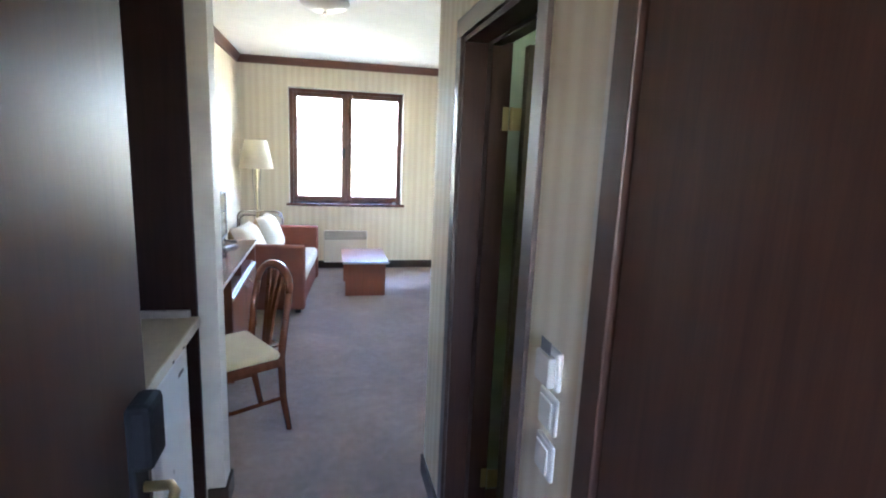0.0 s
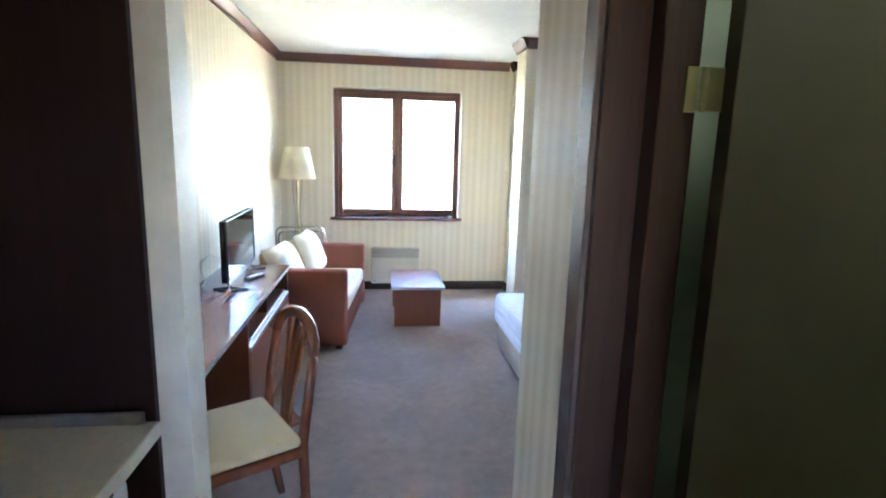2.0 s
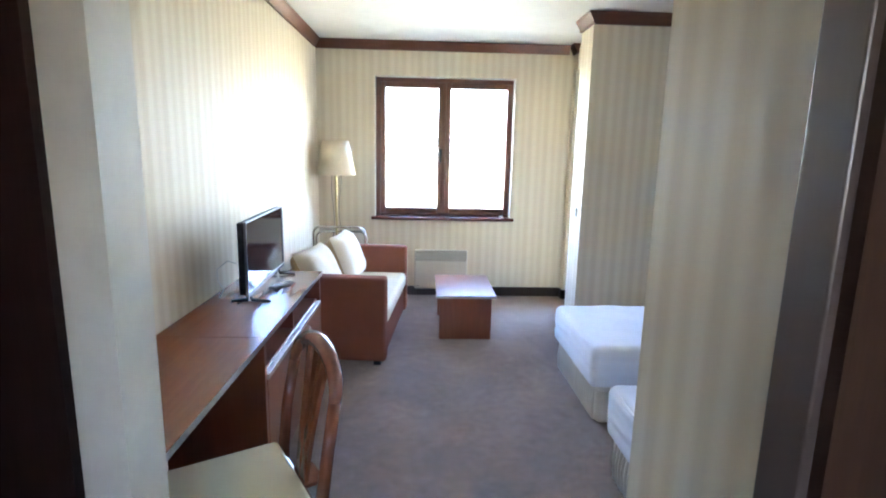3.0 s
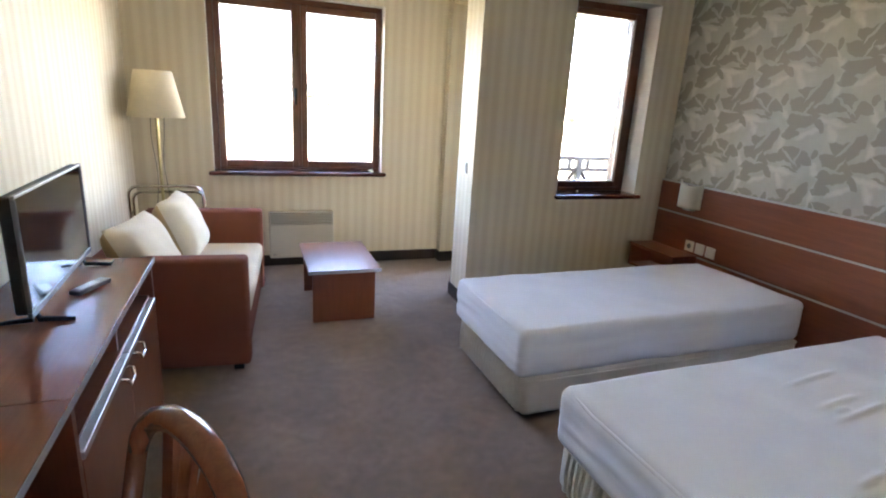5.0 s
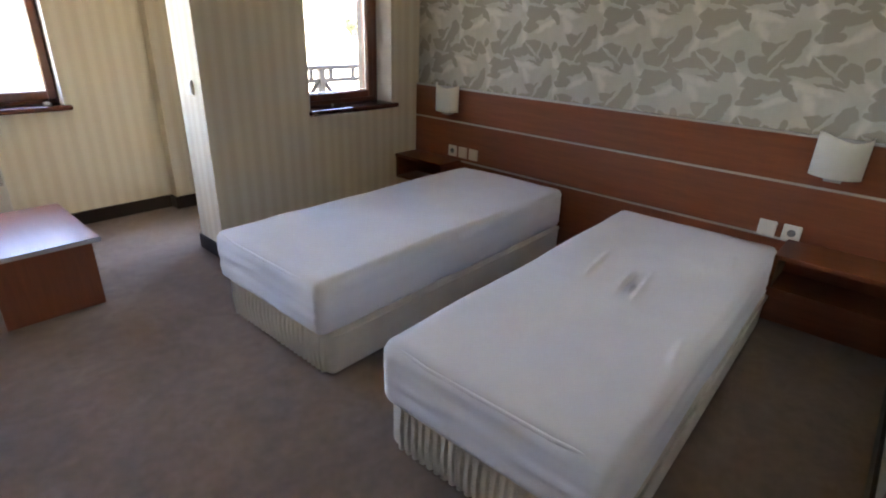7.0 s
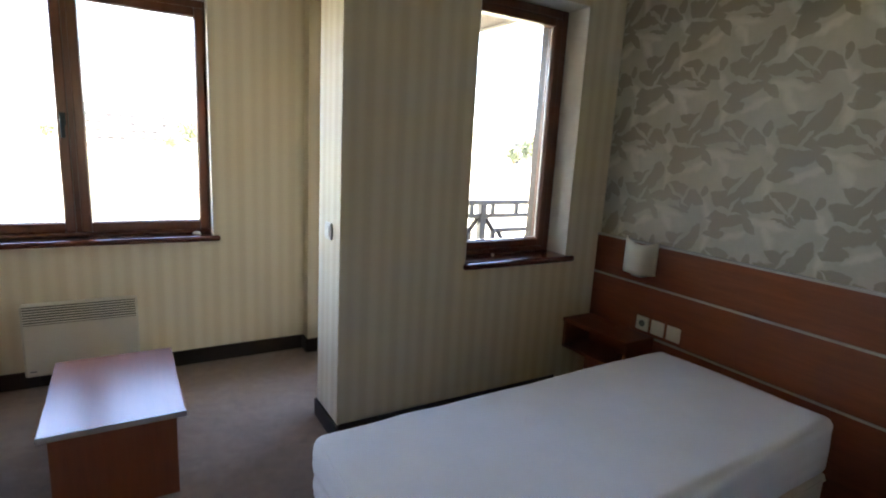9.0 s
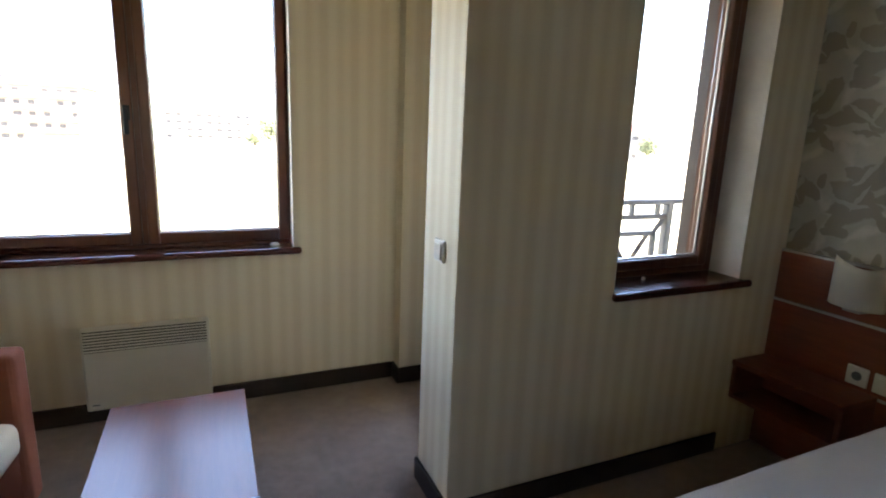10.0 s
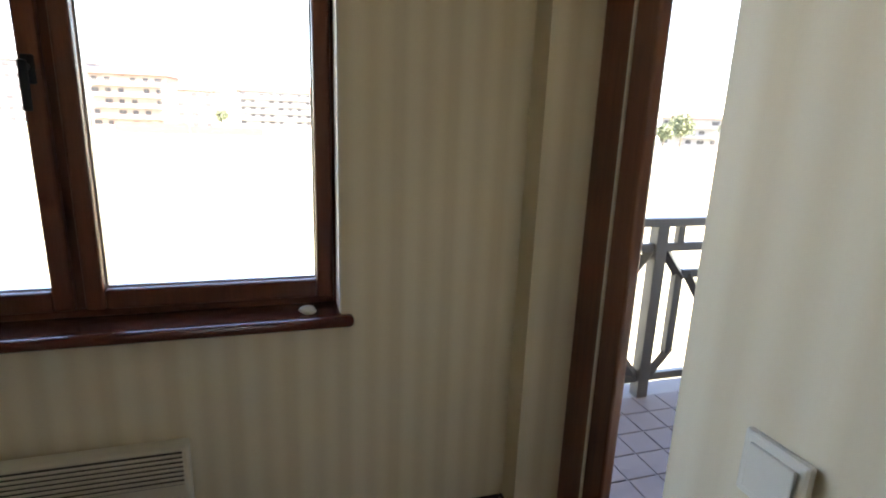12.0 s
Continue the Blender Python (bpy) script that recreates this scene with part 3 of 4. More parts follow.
def pillow(bm, w, h, t, m, n=14):
    """A puffed cushion with pinched corners."""
    vs = {}
    for side in (1, -1):
        for i in range(n + 1):
            for j in range(n + 1):
                u, v = 2 * i / n - 1, 2 * j / n - 1
                if side < 0 and (i in (0, n) or j in (0, n)):
                    vs[side, i, j] = vs[1, i, j]
                    continue
                puff = ((1 - u ** 4) * (1 - v ** 4)) ** 0.55
                pinch = 1 - 0.06 * (1 - abs(u * v))
                wob = 0.012 * noise.noise(Vector((u * 2, v * 2, side * 3 + w * 9)))
                vs[side, i, j] = bm.verts.new(m @ Vector((u * w / 2 * pinch, side * (t / 2 * puff + wob * puff), v * h / 2 * pinch)))
    for side in (1, -1):
        for i in range(n):
            for j in range(n):
                bm.faces.new((vs[side, i, j], vs[side, i + 1, j], vs[side, i + 1, j + 1], vs[side, i, j + 1]))
    return bm


def sofa():
    """Local x runs along the seat front (away from the entrance), local y to the back."""
    s = thing("sofa", pose(0.262, 5.99, 0, 0, 0, 85.4), "two-seat sofa with terracotta cloth arms and cream seat", "sofa")
    L, D = 1.34, 0.78
    for x0 in (0.0, L - 0.11):
        part("arm", boxes(((x0, 0.0, 0.035), (x0 + 0.11, D, 0.64), 0.022, 3)), sofa_red, s)
    part("front_rail", boxes(((0.11, 0.02, 0.045), (L - 0.11, 0.07, 0.27), 0.012)), sofa_red, s)
    part("base", boxes(((0.11, 0.07, 0.06), (L - 0.11, D - 0.03, 0.26))), sofa_red, s)
    part("seat_cushion", boxes(((0.115, 0.0, 0.27), (L - 0.115, D - 0.12, 0.405), 0.04, 4)), sofa_cream, s, "cream upholstered seat cushion", True)
    part("backrest", boxes(((0.11, D - 0.14, 0.26), (L - 0.11, D, 0.62), 0.04, 3)), sofa_red, s)
    for x, y in ((0.03, 0.04), (L - 0.08, 0.04), (0.03, D - 0.09), (L - 0.08, D - 0.09)):
        part("foot", boxes(((x, y, 0), (x + 0.05, y + 0.05, 0.04))), black_plastic, s)
    return s


sofa()
for (px, py, pz), rx, rz, mat, lab in (
        ((-0.25, 6.30, 0.595), -26, 78, cushion_cream, "plump cream cushion with tan back on the sofa"),
        ((-0.13, 6.88, 0.610), -22, 84, cushion_cream, "plump cream cushion with tan back leaning on sofa")):
    bm = bmesh.new()
    pillow(bm, 0.50, 0.42, 0.21, pose(0, 0, 0))
    me = finish("sofa_cushion", bm, mat, True)
    me.materials.append(cushion_tan)
    for poly in me.polygons:
        poly.material_index = 1 if poly.center.y > 0.004 else 0
    c = tagged(new("sofa_cushion", me), lab, "cushion", "cushions on the sofa")
    c.matrix_world = pose(px, py, pz, rx, 0, rz)


def floor_lamp():
    f = thing("floor_lamp", pose(-0.335, 7.62, 0), "brass floor lamp with tapered cream fabric shade", "lamp")
    bm = bmesh.new()
    lathe(bm, [(0.13, 0), (0.14, 0.008), (0.135, 0.02), (0.03, 0.035), (0.012, 0.05)])
    part("base", bm, chrome, f)
    bm = bmesh.new()
    tube(bm, [(0, 0, 0.04), (0, 0, 1.42)], 0.011)
    part("pole", bm, brass, f)
    sh = bmesh.new()
    lathe(sh, [(0.186, 1.262), (0.19, 1.26), (0.124, 1.58), (0.120, 1.58)], 40)
    sh.faces.ensure_lookup_table()
    for fc in [q for q in sh.faces if len(q.verts) > 4]:
        sh.faces.remove(fc)
    part("shade", sh, shade_cream, f, "cream fabric shade", True)
    bm = bmesh.new()
    lathe(bm, [(0.008, 1.40), (0.03, 1.42), (0.032, 1.46), (0.012, 1.50)], 16)
    part("bulb", bm, opal, f)
    for k, sx in enumerate((-1, 1)):
        bm = bmesh.new()
        tube(bm, [(sx * (0.035 + 0.012 * math.sin(i * 0.9 + k)), 0.01, 1.30 - i * 0.09) for i in range(10)], 0.0025, 5)
        part("pull_cord", bm, grey_plastic, f)


floor_lamp()


def luggage_rack():
    r = thing("luggage_rack", pose(-0.30, 7.60, 0), "folded chrome tube luggage rack behind the sofa", "luggage rack")
    for k, (y, zt) in enumerate(((-0.06, 0.765), (0.08, 0.70))):
        w, rd = 0.25, 0.07
        pts = [(-w, y, 0.0), (-w, y, zt - rd)]
        pts += [(-w + rd - rd * math.cos(a), y, zt - rd + rd * math.sin(a)) for a in [math.pi / 2 * i / 5 for i in range(1, 6)]]
        pts += [(w - rd + rd * math.sin(a), y, zt - rd + rd * math.cos(a)) for a in [math.pi / 2 * i / 5 for i in range(0, 6)]]
        pts += [(w, y, 0.0)]
        bm = bmesh.new()
        tube(bm, pts, 0.011, 10)
        part("tube_frame", bm, chrome, r, "", True)
    for z in (0.25, 0.55):
        for x in (-0.25, 0.25):
            bm = bmesh.new()
            tube(bm, [(x, -0.06, z), (x, 0.08, z)], 0.008)
            part("cross_bar", bm, chrome, r)


luggage_rack()


def desk():
    d = thing("desk", pose(LEFT, 3.46, 0), "long cherry veneer desk with open shelf and two doors", "desk")
    L, D = 2.26, 0.445
    for a, b in ((0.0, 1.072), (1.074, L)):
        t = part("desktop", boxes(((0.004, a, 0.725), (D, b, 0.75), 0.002)), desk_top_wood, d)
        part("edge_band", boxes(((D - 0.0005, a, 0.727), (D + 0.0015, b, 0.748))), alu, t, "pale metal edge band")
    part("side_panel", boxes(((0.01, 0.0, 0), (D - 0.03, 0.025, 0.725))), cherry_z, d)
    part("divider_panel", boxes(((0.01, 1.09, 0), (D - 0.012, 1.115, 0.725))), cherry_z, d)
    part("end_panel", boxes(((0.01, L - 0.03, 0), (D - 0.012, L - 0.005, 0.725))), cherry_z, d)
    part("back_panel", boxes(((0.004, 0.025, 0.25), (0.01, L - 0.03, 0.725))), cherry_y, d)
    part("cabinet_floor", boxes(((0.01, 1.115, 0.06), (D - 0.02, L - 0.03, 0.08))), cherry_y, d)
    part("shelf", boxes(((0.01, 1.115, 0.565), (D - 0.03, L - 0.03, 0.583))), cherry_y, d)
    part("shelf_divider", boxes(((0.01, 1.673, 0.583), (D - 0.04, 1.691, 0.725))), cherry_z, d)
    part("plinth", boxes(((0.05, 1.115, 0), (D - 0.05, L - 0.03, 0.06))), base_dark, d)
    for a, b, hy in ((1.118, 1.680, 1.58), (1.684, L - 0.033, 1.775)):
        f = part("cabinet_door", boxes(((D - 0.03, a, 0.07), (D - 0.010, b, 0.545), 0.002)), cherry_z, d)
        part("metal_rail", boxes(((D - 0.034, a, 0.547), (D - 0.004, b, 0.572), 0.004)), alu, f, "brushed aluminium rail")
        bm = bmesh.new()
        tube(bm, [(D - 0.012, hy - 0.045, 0.545), (D + 0.012, hy - 0.045, 0.543), (D + 0.018, hy - 0.03, 0.518),
                  (D + 0.018, hy + 0.03, 0.518), (D + 0.012, hy + 0.045, 0.543), (D - 0.012, hy + 0.045, 0.545)], 0.005)
        part("handle", bm, chrome, f, "chrome bow handle")


desk()


def television():
    t = thing("television", pose(-0.335, 5.32, 0.75, 0, 0, 2.0), "black flat-screen television standing on the desk", "television")
    part("body", boxes(((-0.035, -0.37, 0.055), (0.0, 0.37, 0.405), 0.008), ((-0.06, -0.24, 0.08), (-0.034, 0.24, 0.30), 0.015)), black_plastic, t)
    part("bezel", boxes(((-0.004, -0.37, 0.044), (0.009, 0.37, 0.062), 0.003), ((-0.004, -0.37, 0.398), (0.009, 0.37, 0.408), 0.003),
                        ((-0.004, -0.37, 0.062), (0.009, -0.36, 0.398), 0.003), ((-0.004, 0.36, 0.062), (0.009, 0.37, 0.398), 0.003)), grey_plastic, t, "slim silver-grey bezel")
    part("screen", boxes(((-0.002, -0.36, 0.062), (0.004, 0.36, 0.398))), screen, t, "glossy dark switched-off screen")
    for y in (-0.29, 0.29):
        bm = bmesh.new()
        tube(bm, [(-0.10, y, 0.006), (-0.02, y, 0.012), (-0.012, y, 0.05), (0.0, y, 0.012), (0.09, y, 0.006)], [0.006, 0.01, 0.012, 0.01, 0.006])
        part("stand_foot", bm, black_plastic, t)
    bm = bmesh.new()
    tube(bm, [(-0.05, -0.2, 0.16), (-0.12, -0.26, 0.20), (-0.165, -0.28, 0.16), (-0.17, -0.26, 0.10), (-0.15, -0.24, 0.05), (-0.18, -0.22, 0.004)], 0.0028, 6)
    part("cable", bm, white_plastic, t, "coiled white cable")


television()


def remote_control():
    r = thing("remote_control", pose(-0.262, 5.33, 0.75, 0, 0, -24), "dark grey remote control lying on the desk", "remote control")
    part("case", boxes(((-0.022, -0.08, 0), (0.022, 0.08, 0.018), 0.006)), grey_plastic, r)
    part("key_pad", boxes(((-0.016, -0.06, 0.0175), (0.016, 0.03, 0.0195), 0.001, 1)), alu, r)


remote_control()


def desk_chair():
    c = thing("desk_chair", pose(-0.045, 3.955, 0, 0, 0, 120.7), "dark cherry wooden chair with cream padded seat", "chair")
    w, dp, sz = 0.19, 0.40, 0.44
    # rear posts, curving into the hooped back
    for sx in (-1, 1):
        bm = bmesh.new()
        pts = [(sx * (w - 0.01), -dp / 2 - 0.045, 0), (sx * (w - 0.005), -dp / 2 - 0.01, 0.2), (sx * w, -dp / 2, sz), (sx * (w + 0.008), -dp / 2 - 0.02, 0.61), (sx * (w - 0.0), -dp / 2 - 0.05, 0.78)]
        tube(bm, pts, [0.016, 0.019, 0.021, 0.019, 0.019], 10)
        part("rear_leg", bm, chair_wood, c, "", True)
        bm = bmesh.new()
        tube(bm, [(sx * (w + 0.005), dp / 2 - 0.01, 0), (sx * (w + 0.01), dp / 2 - 0.01, sz - 0.03)], [0.014, 0.02], 10)
        part("front_leg", bm, chair_wood, c, "", True)
        bm = bmesh.new()
        tube(bm, [(sx * (w - 0.003), -dp / 2 - 0.01, 0.2), (sx * (w + 0.005), dp / 2 - 0.01, 0.2)], 0.011, 8)
        part("stretcher", bm, chair_wood, c)
    bm = bmesh.new()
    hoop = [(w * math.cos(a), -dp / 2 - 0.05 - 0.025 * math.sin(a), 0.78 + 0.12 * math.sin(a)) for a in [math.pi * i / 16 for i in range(17)]]
    tube(bm, hoop, [0.019 + 0.007 * math.sin(math.pi * i / 16) for i in range(17)], 10)
    part("hoop", bm, chair_wood, c, "", True)
    # fan-shaped splat of three staves
    for k in (-1, 0, 1):
        bm = bmesh.new()
        n = 8
        rows = []
        for i in range(n + 1):
            u = i / n
            z = sz + 0.0 + u * 0.45
            y = -dp / 2 - 0.005 - 0.07 * u ** 1.2
            cx = k * (0.030 + 0.048 * u ** 2)
            hw = 0.0155 + 0.006 * u
            if z > 0.78 + 0.12 * math.sqrt(max(0.0, 1 - (cx / w) ** 2)):
                z = 0.78 + 0.12 * math.sqrt(max(0.0, 1 - (cx / w) ** 2))
            rows.append([bm.verts.new((cx + a * hw, y + b * 0.007, z)) for a, b in ((-1, -1), (1, -1), (1, 1), (-1, 1))])
        for a, b in zip(rows, rows[1:]):
            for q in range(4):
                bm.faces.new((a[q], a[(q + 1) % 4], b[(q + 1) % 4], b[q]))
        bm.faces.new(rows[0][::-1])
        bm.faces.new(rows[-1])
        part("back_stave", bm, chair_wood, c)
    part("back_panel", boxes(((-0.055, -dp / 2 - 0.062, sz), (0.055, -dp / 2 + 0.004, sz + 0.012))), chair_wood, c)
    part("seat_frame", boxes(((-w - 0.02, -dp / 2 - 0.01, sz - 0.055), (w + 0.02, dp / 2 + 0.01, sz - 0.005), 0.012)), chair_wood, c)
    bm = bmesh.new()
    box(bm, (-w - 0.025, -dp / 2 + 0.012, sz - 0.006), (w + 0.025, dp / 2 + 0.02, sz + 0.04), 0.03, 4)
    part("seat", bm, seat_cream, c, "cream leatherette padded seat", True)


desk_chair()


def ceiling_light():
    l = thing("ceiling_light", pose(0.45, 5.13, CEIL), "round frosted glass ceiling light with chrome knob", "lamp")
    bm = bmesh.new()
    lathe(bm, [(0.165, -0.002), (0.172, -0.02), (0.165, -0.035), (0.14, -0.055), (0.09, -0.072), (0.03, -0.08)], 40)
    part("shade", bm, opal, l, "", True)
    bm = bmesh.new()
    lathe(bm, [(0.012, -0.078), (0.018, -0.086), (0.012, -0.098), (0.004, -0.102)], 16)
    part("knob", bm, chrome, l)


ceiling_light()

# ---- the beds and the headboard ----


def headboard():
    h = thing("headboard", pose(RIGHT, SOUTH, 0), "long cherry veneer wall headboard with aluminium strips", "headboard")
    L = 6.63 - SOUTH
    for z0, z1 in ((0.004, 0.455), (0.467, 0.742), (0.754, 0.978)):
        part("panel", boxes(((-0.028, 0.002, z0), (-0.001, L - 0.002, z1), 0.002, 1)), cherry_y, h)
    for z in (0.461, 0.748, 0.983):
        part("metal_strip", boxes(((-0.030, 0.002, z - 0.006), (-0.002, L - 0.002, z + 0.005))), alu, h, "thin aluminium strip")


headboard()


def bed(y0, x0, width, turn, label):
    """Local x towards the wall; y across."""
    b = thing("bed", pose(x0, y0, 0, 0, 0, turn), label, "bed", "pair of single beds")
    L, W = 1.86, width
    part("base", boxes(((-0.015, 0.0, 0.016), (L - 0.01, W, 0.238), 0.04, 5)), bed_base, b, "cream cloth divan base", True)
    # pleated skirt at the foot and a little round the corners
    bm = bmesh.new()
    n = 176
    rows = []
    for i in range(n + 1):
        y = 0.045 + (W - 0.09) * i / n
        d = 0.011 * (1 - abs(math.cos(i * math.pi / 8)) ** 5) + 0.003 * noise.noise(Vector((i * 0.21, y0, 0)))
        rows.append([bm.verts.new((-0.010 - d, y, 0.030)), bm.verts.new((-0.016 - d * 1.2, y + 0.004 * noise.noise(Vector((y * 20, y0, 2))), 0.13)), bm.verts.new((-0.011 - d * 0.8, y, 0.224)),
                     bm.verts.new((0.03, y, 0.224)), bm.verts.new((0.03, y, 0.030))])
    for a, c in zip(rows, rows[1:]):
        for q in range(5):
            bm.faces.new((a[q], a[(q + 1) % 5], c[(q + 1) % 5], c[q]))
    bm.faces.new(rows[0][::-1])
    bm.faces.new(rows[-1])
    part("pleated_skirt", bm, bed_base, b, "pleated cream cloth foot panel")
    bm = bmesh.new()
    e, q = 0.006, 0.055
    ring = [(-0.019, q), (-0.019, W - q), (0.0, W - 0.012), (q, W + e), (L - q, W + e), (L - 0.02, W - 0.012), (L - 0.006, W - q), (L - 0.006, q), (L - 0.02, 0.012), (L - q, -e), (q, -e), (0.0, 0.012), (-0.019, q)]
    tube(bm, [(x, y, 0.214) for x, y in ring], 0.006, 6)
    part("piping", bm, bed_base, b, "corded cream seam")
    # mattress under its fitted sheet, finely divided so that it can sag and crease
    bm = bmesh.new()
    nx, ny, nz = 120, 90, 16
    z0, z1, rd = 0.23, 0.474, 0.042

    def shape(u, v, w):
        x, y, z = u * (L + 0.035), v * W, z0 + w * (z1 - z0)
        c = Vector((min(max(x, rd), L + 0.035 - rd), min(max(y, rd), W - rd), min(max(z, z0 + 0.03), z1 - rd)))
        d = Vector((x, y, z)) - c
        if d.length > 1e-6:
            m = max(abs(d.x) / rd, abs(d.y) / rd, (d.z / rd if d.z > 0 else -d.z / 0.03))
            k = Vector((d.x / rd, d.y / rd, d.z / rd if d.z > 0 else d.z / 0.03))
            k = k.normalized() * m
            d = Vector((k.x * rd, k.y * rd, k.z * (rd if k.z > 0 else 0.03)))
        p = c + d
        p.x -= 0.055
        p.z += 0.008 * noise.noise(Vector((x * 2.2, y * 3 + y0, 1))) + 0.004 * noise.noise(Vector((x * 6, y * 7, y0)))
        side = 0.006 * noise.noise(Vector((x * 3 + y * 3, z * 22, y0)))
        if v in (0, 1):
            p.y += side
        if u in (0, 1):
            p.x += side + 0.007 * noise.noise(Vector((y * 2.0, z * 55 + y * 3, y0))) * math.sin(math.pi * w)
        # short pulled creases in the cloth
        if w == 1:
            for cx, cy, ln in CREASES:
                along = (x - cx) * 0.99 + (y - cy) * 0.12
                across = -(x - cx) * 0.12 + (y - cy) * 0.99
                p.z += 0.011 * math.exp(-(across / 0.011) ** 2 - (along / ln) ** 4)
        return p

    CREASES = ((1.06, 0.565, 0.15), (0.99, 0.33, 0.15), (0.98, 0.405, 0.12), (0.93, 0.36, 0.04), (0.60, 0.07, 0.07), (1.48, 0.12, 0.07)) if y0 < 4.5 else ()
    cache = {}

    def vert(i, j, k):
        if (i, j, k) not in cache:
            cache[i, j, k] = bm.verts.new(shape(i / nx, j / ny, k / nz))
        return cache[i, j, k]

    for i in range(nx):
        for j in range(ny):
            bm.faces.new((vert(i, j, nz), vert(i + 1, j, nz), vert(i + 1, j + 1, nz), vert(i, j + 1, nz)))
            bm.faces.new((vert(i, j, 0), vert(i, j + 1, 0), vert(i + 1, j + 1, 0), vert(i + 1, j, 0)))
    for k in range(nz):
        for i in range(nx):
            for j in (0, ny):
                bm.faces.new((vert(i, j, k), vert(i + 1, j, k), vert(i + 1, j, k + 1), vert(i, j, k + 1)))
        for j in range(ny):
            for i in (0, nx):
                bm.faces.new((vert(i, j, k), vert(i, j + 1, k), vert(i, j + 1, k + 1), vert(i, j, k + 1)))
    mt = part("mattress", bm, sheet, b, "mattress in a white fitted sheet", True)
    bm = bmesh.new()
    tube(bm, [(-0.036, 0.06, z1 - 0.02), (-0.049, 0.18, z1 - 0.018), (-0.049, W - 0.2, z1 - 0.017), (-0.036, W - 0.07, z1 - 0.012)], 0.006, 6)
    part("piping", bm, sheet, mt)
    for x, y in ((0.08, 0.08), (0.08, W - 0.08), (L - 0.1, 0.08), (L - 0.1, W - 0.08)):
        bm = bmesh.new()
        lathe(bm, [(0.025, 0), (0.028, 0.015), (0.025, 0.04)], 14, (x, y))
        part("foot", bm, black_plastic, b)


bed(5.17, 1.505, 0.825, 0.8, "single bed with white fitted sheet beside the window wall")
bed(3.92, 1.45, 0.81, 1.6, "single bed with creased white fitted sheet")


def nightstand(y0, y1, d, label):
    n = thing("nightstand", pose(RIGHT - 0.03, y0, 0.285), label, "nightstand", "wall-hung nightstands")
    w = y1 - y0
    part("top", boxes(((-d, 0, 0.166), (-0.002, w, 0.188), 0.002)), cherry_y, n)
    part("bottom", boxes(((-d + 0.01, 0, 0), (-0.002, w, 0.018), 0.002)), cherry_y, n)
    part("side", boxes(((-d + 0.01, 0, 0.018), (-0.002, 0.018, 0.166))), cherry_x, n)
    part("side", boxes(((-d + 0.01, w - 0.018, 0.018), (-0.002, w, 0.166))), cherry_x, n)
    part("back", boxes(((-0.012, 0.018, 0.018), (-0.003, w - 0.018, 0.166))), cherry_y, n)


nightstand(6.14, 6.615, 0.235, "cherry veneer wall-hung open nightstand near window")
nightstand(3.46, 3.97, 0.285, "cherry veneer wall-hung open nightstand beside bed")


def sconce(y):
    s = thing("wall_lamp", pose(RIGHT - 0.028, y, 0.82), "white curved glass wall lamp on the headboard", "lamp", "wall lamps over the beds")
    bm = bmesh.new()
    n, m = 18, 6
    rows = []
    for i in range(n + 1):
        a = math.pi * (0.04 + 0.92 * i / n)
        top = 0.185 + 0.016 * math.sin(i / n * 2 * math.pi + 0.6)
        rows.append([bm.verts.new((-0.02 - 0.085 * math.sin(a), 0.105 * math.cos(a), top * k / m)) for k in range(m + 1)])
    for a, b in zip(rows, rows[1:]):
        for k in range(m):
            bm.faces.new((a[k], a[k + 1], b[k + 1], b[k]))
    bmesh.ops.solidify(bm, geom=bm.faces[:], thickness=0.004)
    part("shade", bm, opal, s, "white curved opal glass shade", True)
    part("bracket", boxes(((-0.06, -0.035, -0.022), (0, 0.035, 0.012), 0.004)), alu, s)
    bm = bmesh.new()
    lathe(bm, [(0.014, 0.012), (0.014, 0.06), (0.02, 0.08), (0.02, 0.11), (0.006, 0.13)], 14, (-0.045, 0))
    part("bulb", bm, opal, s)


sconce(6.27)
sconce(3.87)

for y, z, kind in ((6.225, 0.53, "socket"), (6.125, 0.53, "rocker"), (6.025, 0.53, "rocker"), (4.075, 0.505, "rocker"), (3.965, 0.505, "socket")):
    light_switch("wall_socket" if kind == "socket" else "light_switch", pose(RIGHT - 0.028, y, z, 0, 0, -90), kind,
                 "white socket in the cherry headboard" if kind == "socket" else "white rocker switch in the cherry headboard")


def narrow_cupboard():
    w = thing("cupboard", pose(1.46, SOUTH, 0), "narrow built-in cupboard with dark door and cherry frame", "cupboard")
    part("frame", boxes(((0.0, 0.001, 0), (0.06, 0.03, 2.1), 0.003), ((0.39, 0.001, 0), (0.45, 0.03, 2.1), 0.003), ((0.06, 0.001, 2.04), (0.39, 0.03, 2.1), 0.003)), cherry_z, w)
    part("door", boxes(((0.062, 0.001, 0.03), (0.388, 0.018, 2.038), 0.002)), crown_wood, w)


narrow_cupboard()

# ---- hall: kitchenette, doors ----


